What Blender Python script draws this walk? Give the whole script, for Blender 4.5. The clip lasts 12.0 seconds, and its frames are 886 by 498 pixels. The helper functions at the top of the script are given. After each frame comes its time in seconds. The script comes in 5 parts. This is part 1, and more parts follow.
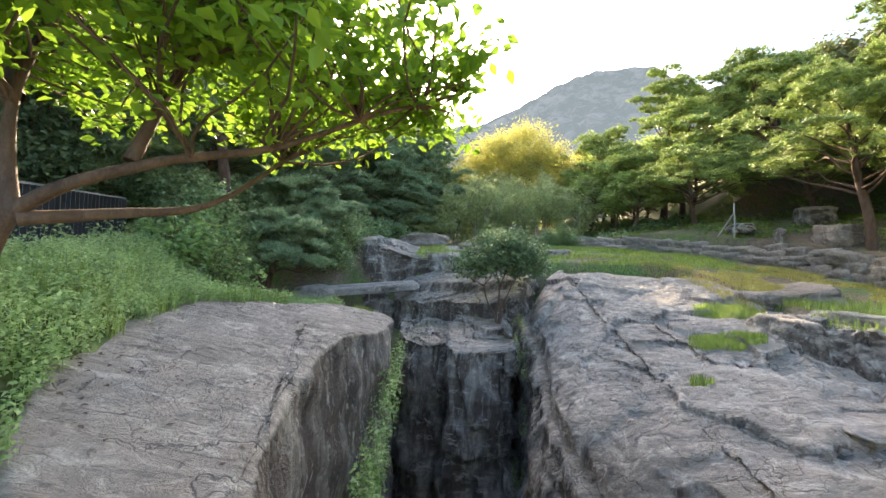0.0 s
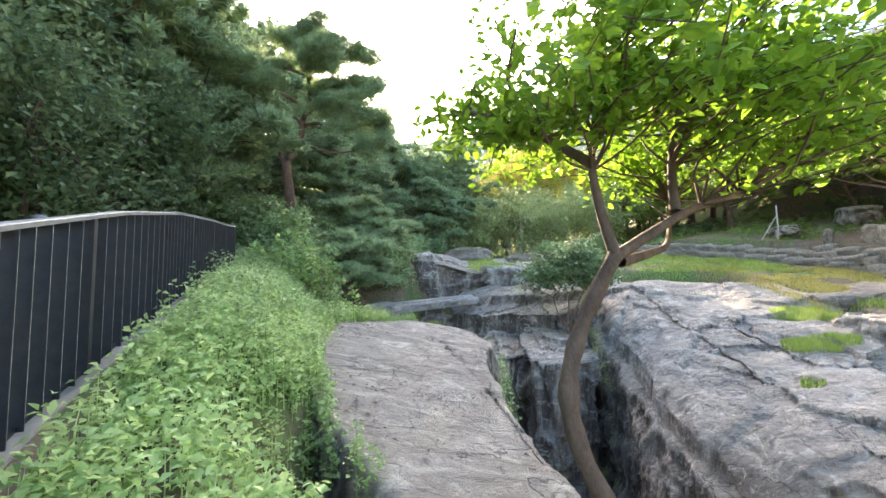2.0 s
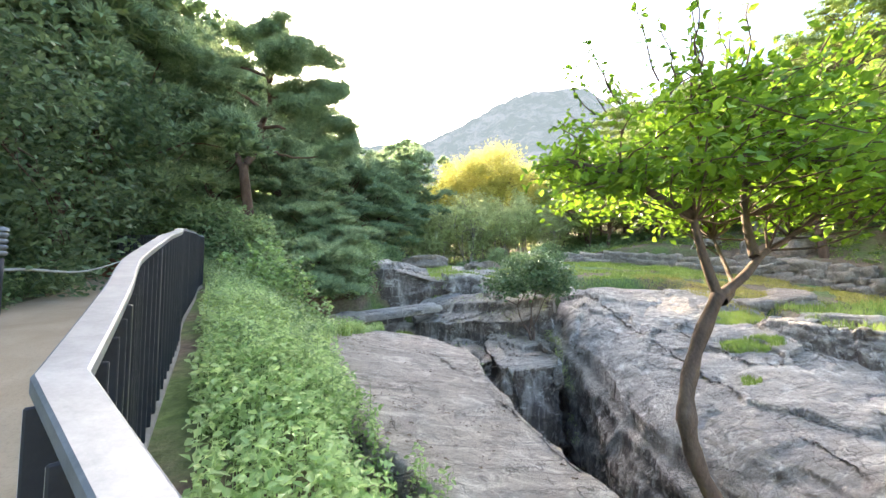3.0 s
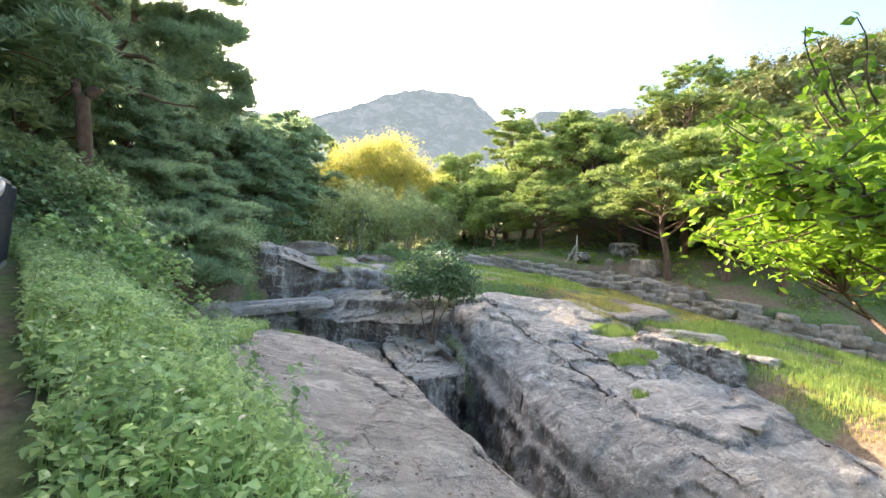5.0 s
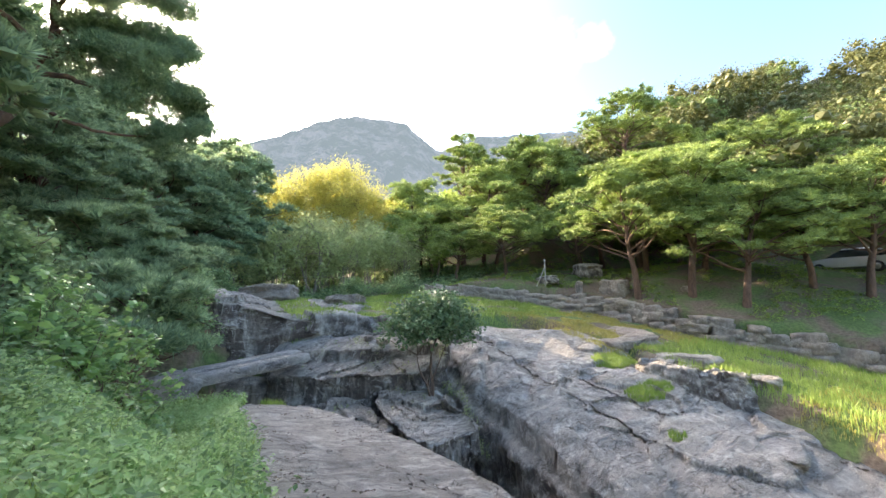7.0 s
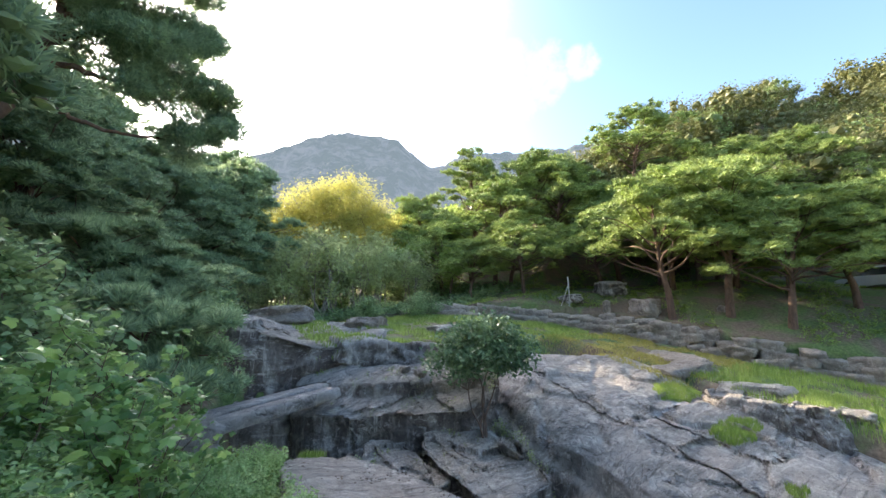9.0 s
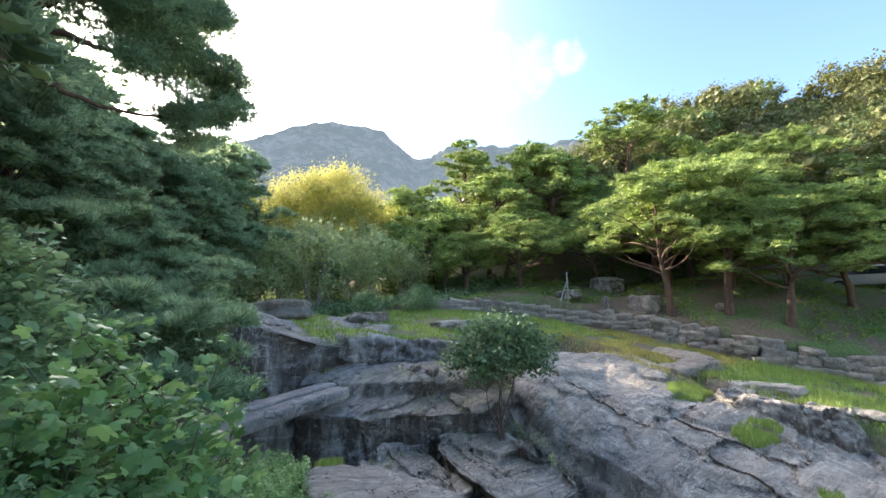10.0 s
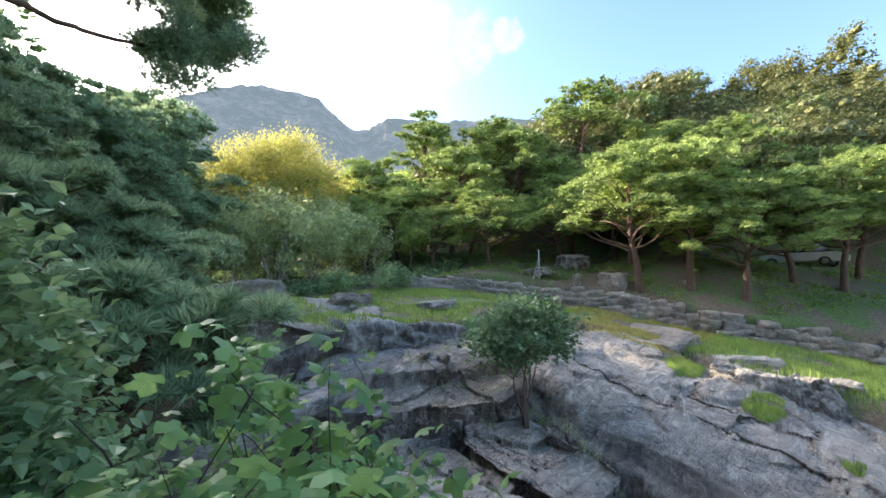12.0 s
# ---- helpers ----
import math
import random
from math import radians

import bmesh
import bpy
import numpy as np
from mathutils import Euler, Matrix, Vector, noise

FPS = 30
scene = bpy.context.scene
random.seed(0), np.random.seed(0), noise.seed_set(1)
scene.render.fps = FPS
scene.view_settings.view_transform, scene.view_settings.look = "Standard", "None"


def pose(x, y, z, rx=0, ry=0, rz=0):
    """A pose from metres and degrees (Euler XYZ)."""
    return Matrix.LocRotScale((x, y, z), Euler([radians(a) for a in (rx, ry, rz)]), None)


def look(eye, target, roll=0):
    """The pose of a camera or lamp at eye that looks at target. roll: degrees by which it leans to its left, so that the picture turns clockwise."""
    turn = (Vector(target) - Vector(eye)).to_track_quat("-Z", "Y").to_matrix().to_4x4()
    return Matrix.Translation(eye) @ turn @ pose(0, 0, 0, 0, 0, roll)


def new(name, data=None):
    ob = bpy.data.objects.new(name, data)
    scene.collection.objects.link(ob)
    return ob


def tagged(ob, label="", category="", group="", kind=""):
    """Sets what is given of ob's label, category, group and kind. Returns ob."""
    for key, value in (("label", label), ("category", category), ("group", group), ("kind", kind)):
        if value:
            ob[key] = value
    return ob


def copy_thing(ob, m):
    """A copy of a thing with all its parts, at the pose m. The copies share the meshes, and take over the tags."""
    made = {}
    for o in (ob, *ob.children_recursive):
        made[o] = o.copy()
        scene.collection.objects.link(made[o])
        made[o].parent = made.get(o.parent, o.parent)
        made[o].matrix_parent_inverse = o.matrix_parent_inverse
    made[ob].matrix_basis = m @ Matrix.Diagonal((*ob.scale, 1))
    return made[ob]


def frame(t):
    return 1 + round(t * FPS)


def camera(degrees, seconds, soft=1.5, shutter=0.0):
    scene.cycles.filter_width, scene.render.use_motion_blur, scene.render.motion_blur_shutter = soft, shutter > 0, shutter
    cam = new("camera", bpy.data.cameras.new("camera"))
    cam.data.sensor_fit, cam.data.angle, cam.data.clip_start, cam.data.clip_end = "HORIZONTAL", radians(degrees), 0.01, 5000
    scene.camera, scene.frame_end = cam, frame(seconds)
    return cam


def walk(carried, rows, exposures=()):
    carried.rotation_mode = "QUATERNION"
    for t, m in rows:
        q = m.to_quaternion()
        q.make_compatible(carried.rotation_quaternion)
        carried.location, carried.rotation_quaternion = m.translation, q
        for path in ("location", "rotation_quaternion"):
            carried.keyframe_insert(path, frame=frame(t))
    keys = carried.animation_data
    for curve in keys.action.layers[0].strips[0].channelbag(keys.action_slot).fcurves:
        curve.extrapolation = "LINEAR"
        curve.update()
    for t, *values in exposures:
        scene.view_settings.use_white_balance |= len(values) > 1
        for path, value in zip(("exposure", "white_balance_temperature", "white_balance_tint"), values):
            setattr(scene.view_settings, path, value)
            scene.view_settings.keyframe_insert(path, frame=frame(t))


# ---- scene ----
cam = camera(94.4, 12.0)
PATH = [
    (0, (-0.034, 0.175, 1.746), (-0.070, 2.474, 1.825), 2.1),
    (0.5, (-0.480, 0.064, 1.753), (-0.614, 2.359, 1.851), 1.6),
    (1, (-1.050, -0.015, 1.764), (-1.254, 2.274, 1.870), 0.9),
    (1.5, (-1.618, -0.155, 1.747), (-1.762, 2.137, 1.866), 0.5),
    (2, (-2.110, -0.224, 1.784), (-2.180, 2.069, 1.933), -0.1),
    (2.5, (-2.608, -0.307, 1.847), (-2.523, 1.985, 2.010), -0.4),
    (3, (-2.990, -0.350, 1.950), (-2.735, 1.930, 2.122), -0.3),
    (3.2, (-3.143, -0.285, 1.950), (-2.814, 1.985, 2.126), -0.3),
    (4.8, (-3.782, 0.868, 2.085), (-2.922, 2.996, 2.239), 4.7),
    (5, (-3.829, 1.018, 2.137), (-2.895, 3.113, 2.285), 4.6),
    (5.5, (-4.091, 1.417, 2.264), (-2.983, 3.427, 2.414), 3.6),
    (6, (-4.238, 1.879, 2.338), (-3.093, 3.861, 2.567), 2.5),
    (6.5, (-4.437, 2.422, 2.448), (-3.261, 4.381, 2.713), 1.4),
    (7, (-4.723, 2.851, 2.564), (-3.509, 4.782, 2.861), 0.6),
    (7.2, (-4.783, 3.033, 2.552), (-3.555, 4.953, 2.866), 0.4),
    (8.8, (-5.304, 4.744, 2.808), (-4.045, 6.632, 3.181), 0.6),
    (9, (-5.357, 4.885, 2.831), (-4.108, 6.778, 3.215), 0.4),
    (9.5, (-5.565, 5.352, 2.866), (-4.295, 7.233, 3.238), 0.7),
    (10, (-5.782, 5.788, 2.951), (-4.454, 7.635, 3.295), 0.9),
    (10.5, (-5.951, 6.348, 2.992), (-4.538, 8.136, 3.295), 0.9),
    (11, (-6.224, 6.814, 3.027), (-4.724, 8.538, 3.291), 0.9),
    (11.5, (-6.433, 7.294, 3.068), (-4.868, 8.963, 3.303), 0.7),
    (12, (-6.668, 7.871, 3.103), (-5.063, 9.505, 3.315), 0.4),
]
walk(cam, [(t, look(eye, target, roll)) for t, eye, target, roll in PATH],
     [(0, 2.3, 7300, 14), (2.5, 2.92, 7300, 14), (5, 2.6, 7300, 14), (7, 2.4, 7000, 14), (9, 2.1, 6600, 13), (12, 2.05, 6450, 12)])

# ---- light ----
CLOUD = 2.0                     # brightness of the small clouds
SUN_AZ, SUN_EL = 13.3, 24.0     # degrees to the left of +y, degrees up
world = bpy.data.worlds.new("sky")
scene.world = world
world.use_nodes = True
wn, wl = world.node_tree.nodes, world.node_tree.links
wn.clear()
w_out = wn.new("ShaderNodeOutputWorld")
w_bg = wn.new("ShaderNodeBackground")
w_sky = wn.new("ShaderNodeTexSky")
w_sky.sky_type = "NISHITA"
w_sky.sun_disc = False
w_sky.sun_elevation = radians(SUN_EL)
w_sky.sun_rotation = radians(-SUN_AZ)
w_sky.air_density, w_sky.dust_density, w_sky.ozone_density = 1.0, 1.0, 1.3
w_bg.inputs["Strength"].default_value = 0.125
w_dir = wn.new("ShaderNodeTexCoord")
w_puff = wn.new("ShaderNodeTexNoise")
w_puff.inputs["Scale"].default_value, w_puff.inputs["Detail"].default_value, w_puff.inputs["Roughness"].default_value = 26.0, 6, 0.62
wl.new(w_dir.outputs["Generated"], w_puff.inputs["Vector"])


def w_span(socket, a, b, lo, hi):
    m = wn.new("ShaderNodeMapRange")
    m.interpolation_type = "SMOOTHSTEP"
    for key, value in (("From Min", a), ("From Max", b), ("To Min", lo), ("To Max", hi)):
        m.inputs[key].default_value = value
    wl.new(socket, m.inputs["Value"])
    return m.outputs["Result"]


def w_math(op, a, b):
    m = wn.new("ShaderNodeMath")
    m.operation = op
    wl.new(a, m.inputs[0])
    if isinstance(b, float):
        m.inputs[1].default_value = b
    else:
        wl.new(b, m.inputs[1])
    return m.outputs[0]


# small fair-weather clouds: direction and angular size in radians
PUFFS = [((0.407, 0.665, 0.626), 0.105), ((0.372, 0.690, 0.621), 0.06), ((0.475, 0.610, 0.634), 0.07), ((0.502, 0.671, 0.545), 0.05), ((0.624, 0.575, 0.529), 0.055),
         ((0.569, 0.596, 0.566), 0.028), ((0.677, 0.501, 0.539), 0.03), ((0.615, 0.620, 0.486), 0.034)]
w_cover = None
for way, width in PUFFS:
    w_dot = wn.new("ShaderNodeVectorMath")
    w_dot.operation = "DOT_PRODUCT"
    w_dot.inputs[1].default_value = Vector(way).normalized()
    wl.new(w_dir.outputs["Generated"], w_dot.inputs[0])
    w_one = w_span(w_dot.outputs["Value"], math.cos(width * 2.0), 1.0, 0.0, 0.7)
    w_cover = w_one if w_cover is None else w_math("MAXIMUM", w_cover, w_one)
w_mask = w_span(w_math("ADD", w_cover, w_puff.outputs["Fac"]), 0.86, 1.3, 0.0, 0.9)
w_mix = wn.new("ShaderNodeMix")
w_mix.data_type = "RGBA"
wl.new(w_mask, w_mix.inputs[0])
# the bright hazy aureole round the sun, over a clear blue sky
w_sun = wn.new("ShaderNodeVectorMath")
w_sun.operation = "DOT_PRODUCT"
w_sun.inputs[1].default_value = (-math.sin(radians(SUN_AZ)) * math.cos(radians(SUN_EL)), math.cos(radians(SUN_AZ)) * math.cos(radians(SUN_EL)), math.sin(radians(SUN_EL)))
wl.new(w_dir.outputs["Generated"], w_sun.inputs[0])
w_glow = w_math("POWER", w_math("MAXIMUM", w_sun.outputs["Value"], 0.0), 9.0)
w_air = wn.new("ShaderNodeMix")
w_air.data_type, w_air.blend_type = "RGBA", "MULTIPLY"
w_air.inputs[0].default_value = 1.0
wl.new(w_sky.outputs[0], w_air.inputs[6])
w_air.inputs[7].default_value = (0.86, 0.94, 1.02, 1)
w_haze = wn.new("ShaderNodeMix")
w_haze.data_type, w_haze.blend_type, w_haze.clamp_factor = "RGBA", "ADD", False
wl.new(w_math("MULTIPLY", w_glow, 25.0), w_haze.inputs[0])
wl.new(w_air.outputs[2], w_haze.inputs[6])
w_haze.inputs[7].default_value = (1.0, 0.9, 0.78, 1)
wl.new(w_haze.outputs[2], w_mix.inputs[6])
w_mix.inputs[7].default_value = (CLOUD, CLOUD * 0.97, CLOUD * 0.93, 1)
wl.new(w_mix.outputs[2], w_bg.inputs["Color"])
wl.new(w_bg.outputs[0], w_out.inputs["Surface"])

sun_data = bpy.data.lights.new("sun", "SUN")
sun_data.energy, sun_data.angle, sun_data.color = 5.0, radians(0.6), (1.0, 0.86, 0.66)
sun = new("sun", sun_data)
sun.matrix_world = look((0, 0, 0), (math.sin(radians(SUN_AZ)), -math.cos(radians(SUN_AZ)), -math.tan(radians(SUN_EL))))


# ---- materials ----
class Nodes:
    """Short-hand for building a node material."""

    def __init__(self, name):
        self.mat = bpy.data.materials.new(name)
        self.mat.use_nodes = True
        self.tree = self.mat.node_tree
        self.tree.nodes.clear()
        self.out = self.node("ShaderNodeOutputMaterial")

    def node(self, kind, operation="", data_type="", feature=""):
        n = self.tree.nodes.new(kind)
        if operation:
            n.operation = operation
        if data_type:
            n.data_type = data_type
        if feature:
            n.feature = feature
        return n

    def link(self, a, b):
        self.tree.links.new(a, b)

    def place(self, scale=(1, 1, 1), own=False):
        """World position (or the object's own) stretched by scale."""
        src = self.node("ShaderNodeTexCoord").outputs["Object"] if own else self.node("ShaderNodeNewGeometry").outputs["Position"]
        mul = self.node("ShaderNodeVectorMath", operation="MULTIPLY")
        mul.inputs[1].default_value = scale
        self.link(src, mul.inputs[0])
        return mul.outputs[0]

    def noise(self, vec, scale, detail=4, rough=0.6, warp=0.0):
        n = self.node("ShaderNodeTexNoise")
        n.inputs["Scale"].default_value, n.inputs["Detail"].default_value = scale, detail
        n.inputs["Roughness"].default_value, n.inputs["Distortion"].default_value = rough, warp
        self.link(vec, n.inputs["Vector"])
        return n.outputs["Fac"]

    def span(self, fac, a, b, lo=0.0, hi=1.0):
        m = self.node("ShaderNodeMapRange")
        m.clamp = True
        self.link(fac, m.inputs["Value"])
        m.inputs["From Min"].default_value, m.inputs["From Max"].default_value = a, b
        m.inputs["To Min"].default_value, m.inputs["To Max"].default_value = lo, hi
        return m.outputs["Result"]

    def mix(self, fac, a, b):
        m = self.node("ShaderNodeMix", data_type="RGBA")
        for value, socket in ((fac, m.inputs[0]), (a, m.inputs[6]), (b, m.inputs[7])):
            if isinstance(value, (int, float)):
                socket.default_value = value
            elif isinstance(value, tuple):
                socket.default_value = (*value, 1)
            else:
                self.link(value, socket)
        return m.outputs[2]

    def math(self, op, a, b=0.0):
        m = self.node("ShaderNodeMath", operation=op)
        for value, socket in ((a, m.inputs[0]), (b, m.inputs[1])):
            if isinstance(value, (int, float)):
                socket.default_value = value
            else:
                self.link(value, socket)
        return m.outputs[0]

    def bump(self, height, strength, distance, normal=None):
        b = self.node("ShaderNodeBump")
        b.inputs["Strength"].default_value, b.inputs["Distance"].default_value = strength, distance
        self.link(height, b.inputs["Height"])
        if normal is not None:
            self.link(normal, b.inputs["Normal"])
        return b.outputs["Normal"]

    def surface(self, color, rough=0.8, normal=None, metal=0.0, spec=0.5):
        p = self.node("ShaderNodeBsdfPrincipled")
        for value, key in ((color, "Base Color"), (rough, "Roughness"), (metal, "Metallic"), (spec, "Specular IOR Level")):
            if isinstance(value, tuple):
                p.inputs[key].default_value = (*value, 1)
            elif isinstance(value, (int, float)):
                p.inputs[key].default_value = value
            else:
                self.link(value, p.inputs[key])
        if normal is not None:
            self.link(normal, p.inputs["Normal"])
        return p.outputs[0]

    def done(self, shader):
        self.link(shader, self.out.inputs["Surface"])
        return self.mat


def rock_material(name, base, dark, pale, stain=1.0):
    """Weathered granite: mottling, speckle, streaks running down, pale crust, paler convex edges and two sets of thin
    cracks.
    """
    n = Nodes(name)
    p = n.place()
    broad = n.noise(p, 0.45, 5, 0.6, 0.5)
    mid = n.noise(p, 2.1, 9, 0.72, 0.9)
    small = n.noise(p, 8.0, 8, 0.74, 0.5)
    fine = n.noise(p, 55, 4, 0.75)
    color = n.mix(n.span(broad, 0.4, 0.6), base, tuple(c * 0.8 for c in base))
    color = n.mix(n.span(mid, 0.52, 0.62, 0.0, 0.5), color, tuple(c * 0.58 for c in base))
    color = n.mix(n.span(mid, 0.47, 0.37, 0.0, 0.85), color, pale)
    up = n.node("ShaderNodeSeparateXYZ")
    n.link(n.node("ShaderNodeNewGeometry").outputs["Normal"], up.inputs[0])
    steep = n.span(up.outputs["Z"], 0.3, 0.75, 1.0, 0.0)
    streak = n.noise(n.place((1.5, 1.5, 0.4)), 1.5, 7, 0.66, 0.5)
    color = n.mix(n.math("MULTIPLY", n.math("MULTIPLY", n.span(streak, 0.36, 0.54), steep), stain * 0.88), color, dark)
    pale_run = n.noise(n.place((3.2, 3.2, 0.22)), 1.7, 6, 0.68, 0.3)
    color = n.mix(n.math("MULTIPLY", n.math("MULTIPLY", n.span(pale_run, 0.58, 0.66), steep), 0.7), color, pale)
    run = n.node("ShaderNodeMapping")
    run.inputs["Rotation"].default_value = (0.15, 0.2, 0.6)
    run.inputs["Scale"].default_value = (0.4, 2.4, 1.6)
    n.link(p, run.inputs["Vector"])
    bands = n.noise(run.outputs[0], 2.3, 9, 0.74, 1.0)
    color = n.mix(n.span(bands, 0.54, 0.62, 0.0, 0.7), color, (0.23, 0.215, 0.19))
    color = n.mix(n.span(bands, 0.45, 0.37, 0.0, 0.8), color, pale)
    edge = n.span(n.node("ShaderNodeNewGeometry").outputs["Pointiness"], 0.515, 0.58, 0.0, 0.85)
    color = n.mix(n.math("MULTIPLY", edge, n.span(small, 0.35, 0.55)), color, pale)
    color = n.mix(n.span(small, 0.6, 0.68, 0.0, 0.6), color, dark)
    color = n.mix(n.span(small, 0.4, 0.32, 0.0, 0.6), color, pale)
    color = n.mix(n.span(fine, 0.5, 0.7, 0.0, 0.4), color, tuple(c * 0.4 for c in base))
    wob = n.node("ShaderNodeTexNoise")
    wob.inputs["Scale"].default_value, wob.inputs["Detail"].default_value = 1.3, 8
    n.link(p, wob.inputs["Vector"])

    def cracks(scale, stretch, width, a, b):
        vor = n.node("ShaderNodeTexVoronoi", feature="DISTANCE_TO_EDGE")
        vor.inputs["Scale"].default_value = scale
        warp = n.node("ShaderNodeVectorMath", operation="MULTIPLY_ADD")
        n.link(wob.outputs["Color"], warp.inputs[0])
        warp.inputs[1].default_value = (1.5 / scale, 1.5 / scale, 1.5 / scale)
        n.link(n.place(stretch), warp.inputs[2])
        n.link(warp.outputs[0], vor.inputs["Vector"])
        return n.math("MULTIPLY", n.span(vor.outputs["Distance"], 0.0, width, 1.0, 0.0), n.span(broad, a, b))

    joint = cracks(0.55, (0.8, 0.5, 1.6), 0.014, 0.4, 0.5)
    hair = cracks(1.7, (0.9, 0.6, 1.5), 0.016, 0.58, 0.46)
    color = n.mix(n.math("MULTIPLY", joint, 0.5), color, tuple(c * 0.3 for c in dark))
    color = n.mix(n.math("MULTIPLY", hair, 0.22), color, dark)
    height = n.math("ADD", n.math("MULTIPLY", mid, 0.9), n.math("MULTIPLY", fine, 0.14))
    height = n.math("ADD", height, n.math("ADD", n.math("MULTIPLY", small, 0.75), n.math("MULTIPLY", bands, 0.9)))
    height = n.math("SUBTRACT", height, n.math("ADD", n.math("MULTIPLY", joint, 0.5), n.math("MULTIPLY", hair, 0.2)))
    return n.done(n.surface(color, n.span(mid, 0.3, 0.7, 0.7, 0.92), n.bump(height, 1.0, 0.18), spec=0.3))


def leaf_material(name, a, b, glow=0.45, rough=0.5, grain=0.8, patch_size=0.9):
    """Leaves: two greens that vary leaf by leaf and tree by tree, some light through them."""
    n = Nodes(name)
    geo = n.node("ShaderNodeNewGeometry")
    rnd = n.node("ShaderNodeObjectInfo").outputs["Random"]
    tone = n.noise(n.place(), patch_size, 3)
    fac = n.math("ADD", n.math("MULTIPLY", geo.outputs["Random Per Island"], grain), n.math("MULTIPLY", rnd, 0.15))
    fac = n.math("ADD", fac, n.span(tone, 0.3, 0.7, 0.55 - grain, 1.1 - grain))
    color = n.mix(n.span(fac, 0.0, 1.0), a, b)
    front = n.surface(color, rough, spec=0.3)
    back = n.node("ShaderNodeBsdfTranslucent")
    lit = n.mix(0.5, color, tuple(min(1, c * 1.35) for c in b))
    n.link(lit, back.inputs["Color"])
    mixer = n.node("ShaderNodeMixShader")
    mixer.inputs[0].default_value = glow
    n.link(front, mixer.inputs[1])
    n.link(back.outputs[0], mixer.inputs[2])
    return n.done(mixer.outputs[0])


def plain_material(name, a, b, scale, rough=0.85, bump=0.5, depth=0.02, stretch=(1, 1, 1), own=False, metal=0.0, spec=0.4):
    """Two tones mixed at two scales of noise, with relief."""
    n = Nodes(name)
    p = n.place(stretch, own)
    f1 = n.noise(p, scale, 6, 0.65, 0.3)
    f2 = n.noise(p, scale * 9, 4, 0.7)
    fac = n.math("ADD", n.math("MULTIPLY", f1, 0.7), n.math("MULTIPLY", f2, 0.3))
    color = n.mix(n.span(fac, 0.35, 0.65), a, b)
    return n.done(n.surface(color, rough, n.bump(fac, bump, depth), metal, spec))


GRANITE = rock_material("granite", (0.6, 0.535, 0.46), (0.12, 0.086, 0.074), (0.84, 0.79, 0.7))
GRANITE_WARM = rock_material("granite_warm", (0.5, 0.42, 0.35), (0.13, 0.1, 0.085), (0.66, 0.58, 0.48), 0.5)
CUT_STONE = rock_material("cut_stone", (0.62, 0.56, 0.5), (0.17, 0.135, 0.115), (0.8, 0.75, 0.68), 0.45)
BARK = plain_material("pine_bark", (0.07, 0.042, 0.03), (0.22, 0.135, 0.095), 6, 0.9, 0.9, 0.05, (1, 1, 0.35), True)
BARK_GREY = plain_material("grey_bark", (0.075, 0.048, 0.036), (0.2, 0.135, 0.1), 14, 0.85, 0.8, 0.02, (1, 1, 0.4), True)
NEEDLE = leaf_material("pine_needles", (0.06, 0.11, 0.035), (0.44, 0.54, 0.16), 0.15, 0.5, 0.6, 0.7)
NEEDLE_DARK = leaf_material("dark_needles", (0.08, 0.15, 0.085), (0.42, 0.54, 0.3), 0.35)
LEAF_BRIGHT = leaf_material("bright_leaves", (0.06, 0.15, 0.015), (0.25, 0.42, 0.04), 0.38)
LEAF_BUSH = leaf_material("bush_leaves", (0.055, 0.11, 0.05), (0.24, 0.35, 0.17), 0.3, 0.3)
LEAF_WEED = leaf_material("weed_leaves", (0.13, 0.27, 0.06), (0.6, 0.74, 0.36), 0.4, 0.35)
LEAF_SHRUB = leaf_material("shrub_leaves", (0.06, 0.13, 0.045), (0.4, 0.53, 0.25), 0.35, 0.4)
LEAF_BROAD = leaf_material("broad_leaves", (0.05, 0.13, 0.05), (0.4, 0.58, 0.2), 0.4, 0.3)
LEAF_HEDGE = leaf_material("hedge_leaves", (0.045, 0.09, 0.04), (0.24, 0.33, 0.16), 0.35, 0.4)
LEAF_SILVER = leaf_material("silvery_leaves", (0.2, 0.26, 0.1), (0.6, 0.64, 0.32), 0.55)
LEAF_WILLOW = leaf_material("yellow_leaves", (0.25, 0.29, 0.07), (0.56, 0.52, 0.15), 0.4)
LEAF_WOOD = leaf_material("woodland_leaves", (0.06, 0.09, 0.03), (0.22, 0.22, 0.085), 0.2, 0.5, 0.35, 0.22)
NEEDLE_FAR = leaf_material("far_needles", (0.06, 0.1, 0.04), (0.27, 0.35, 0.12), 0.2, 0.5, 0.35, 0.22)
GRASS = leaf_material("grass", (0.15, 0.25, 0.05), (0.4, 0.5, 0.14), 0.4)
GRASS_DRY = leaf_material("dry_grass", (0.28, 0.3, 0.07), (0.55, 0.47, 0.16), 0.4)
PAINT = plain_material("dark_metal_paint", (0.022, 0.022, 0.026), (0.04, 0.04, 0.045), 9, 0.5, 0.15, 0.004, own=False)
RAIL = plain_material("worn_grey_rail", (0.2, 0.21, 0.215), (0.31, 0.315, 0.32), 12, 0.48, 0.2, 0.004, metal=0.3)
# sky light caught on the narrow bar edges, put into a paler grey
LIT_EDGE = plain_material("lit_bar_edge", (0.2, 0.2, 0.2), (0.5, 0.49, 0.46), 14, 0.45, 0.2, 0.004, (1, 1, 0.3))
CONCRETE = plain_material("concrete", (0.27, 0.25, 0.21), (0.42, 0.39, 0.34), 5, 0.9, 0.5, 0.01)


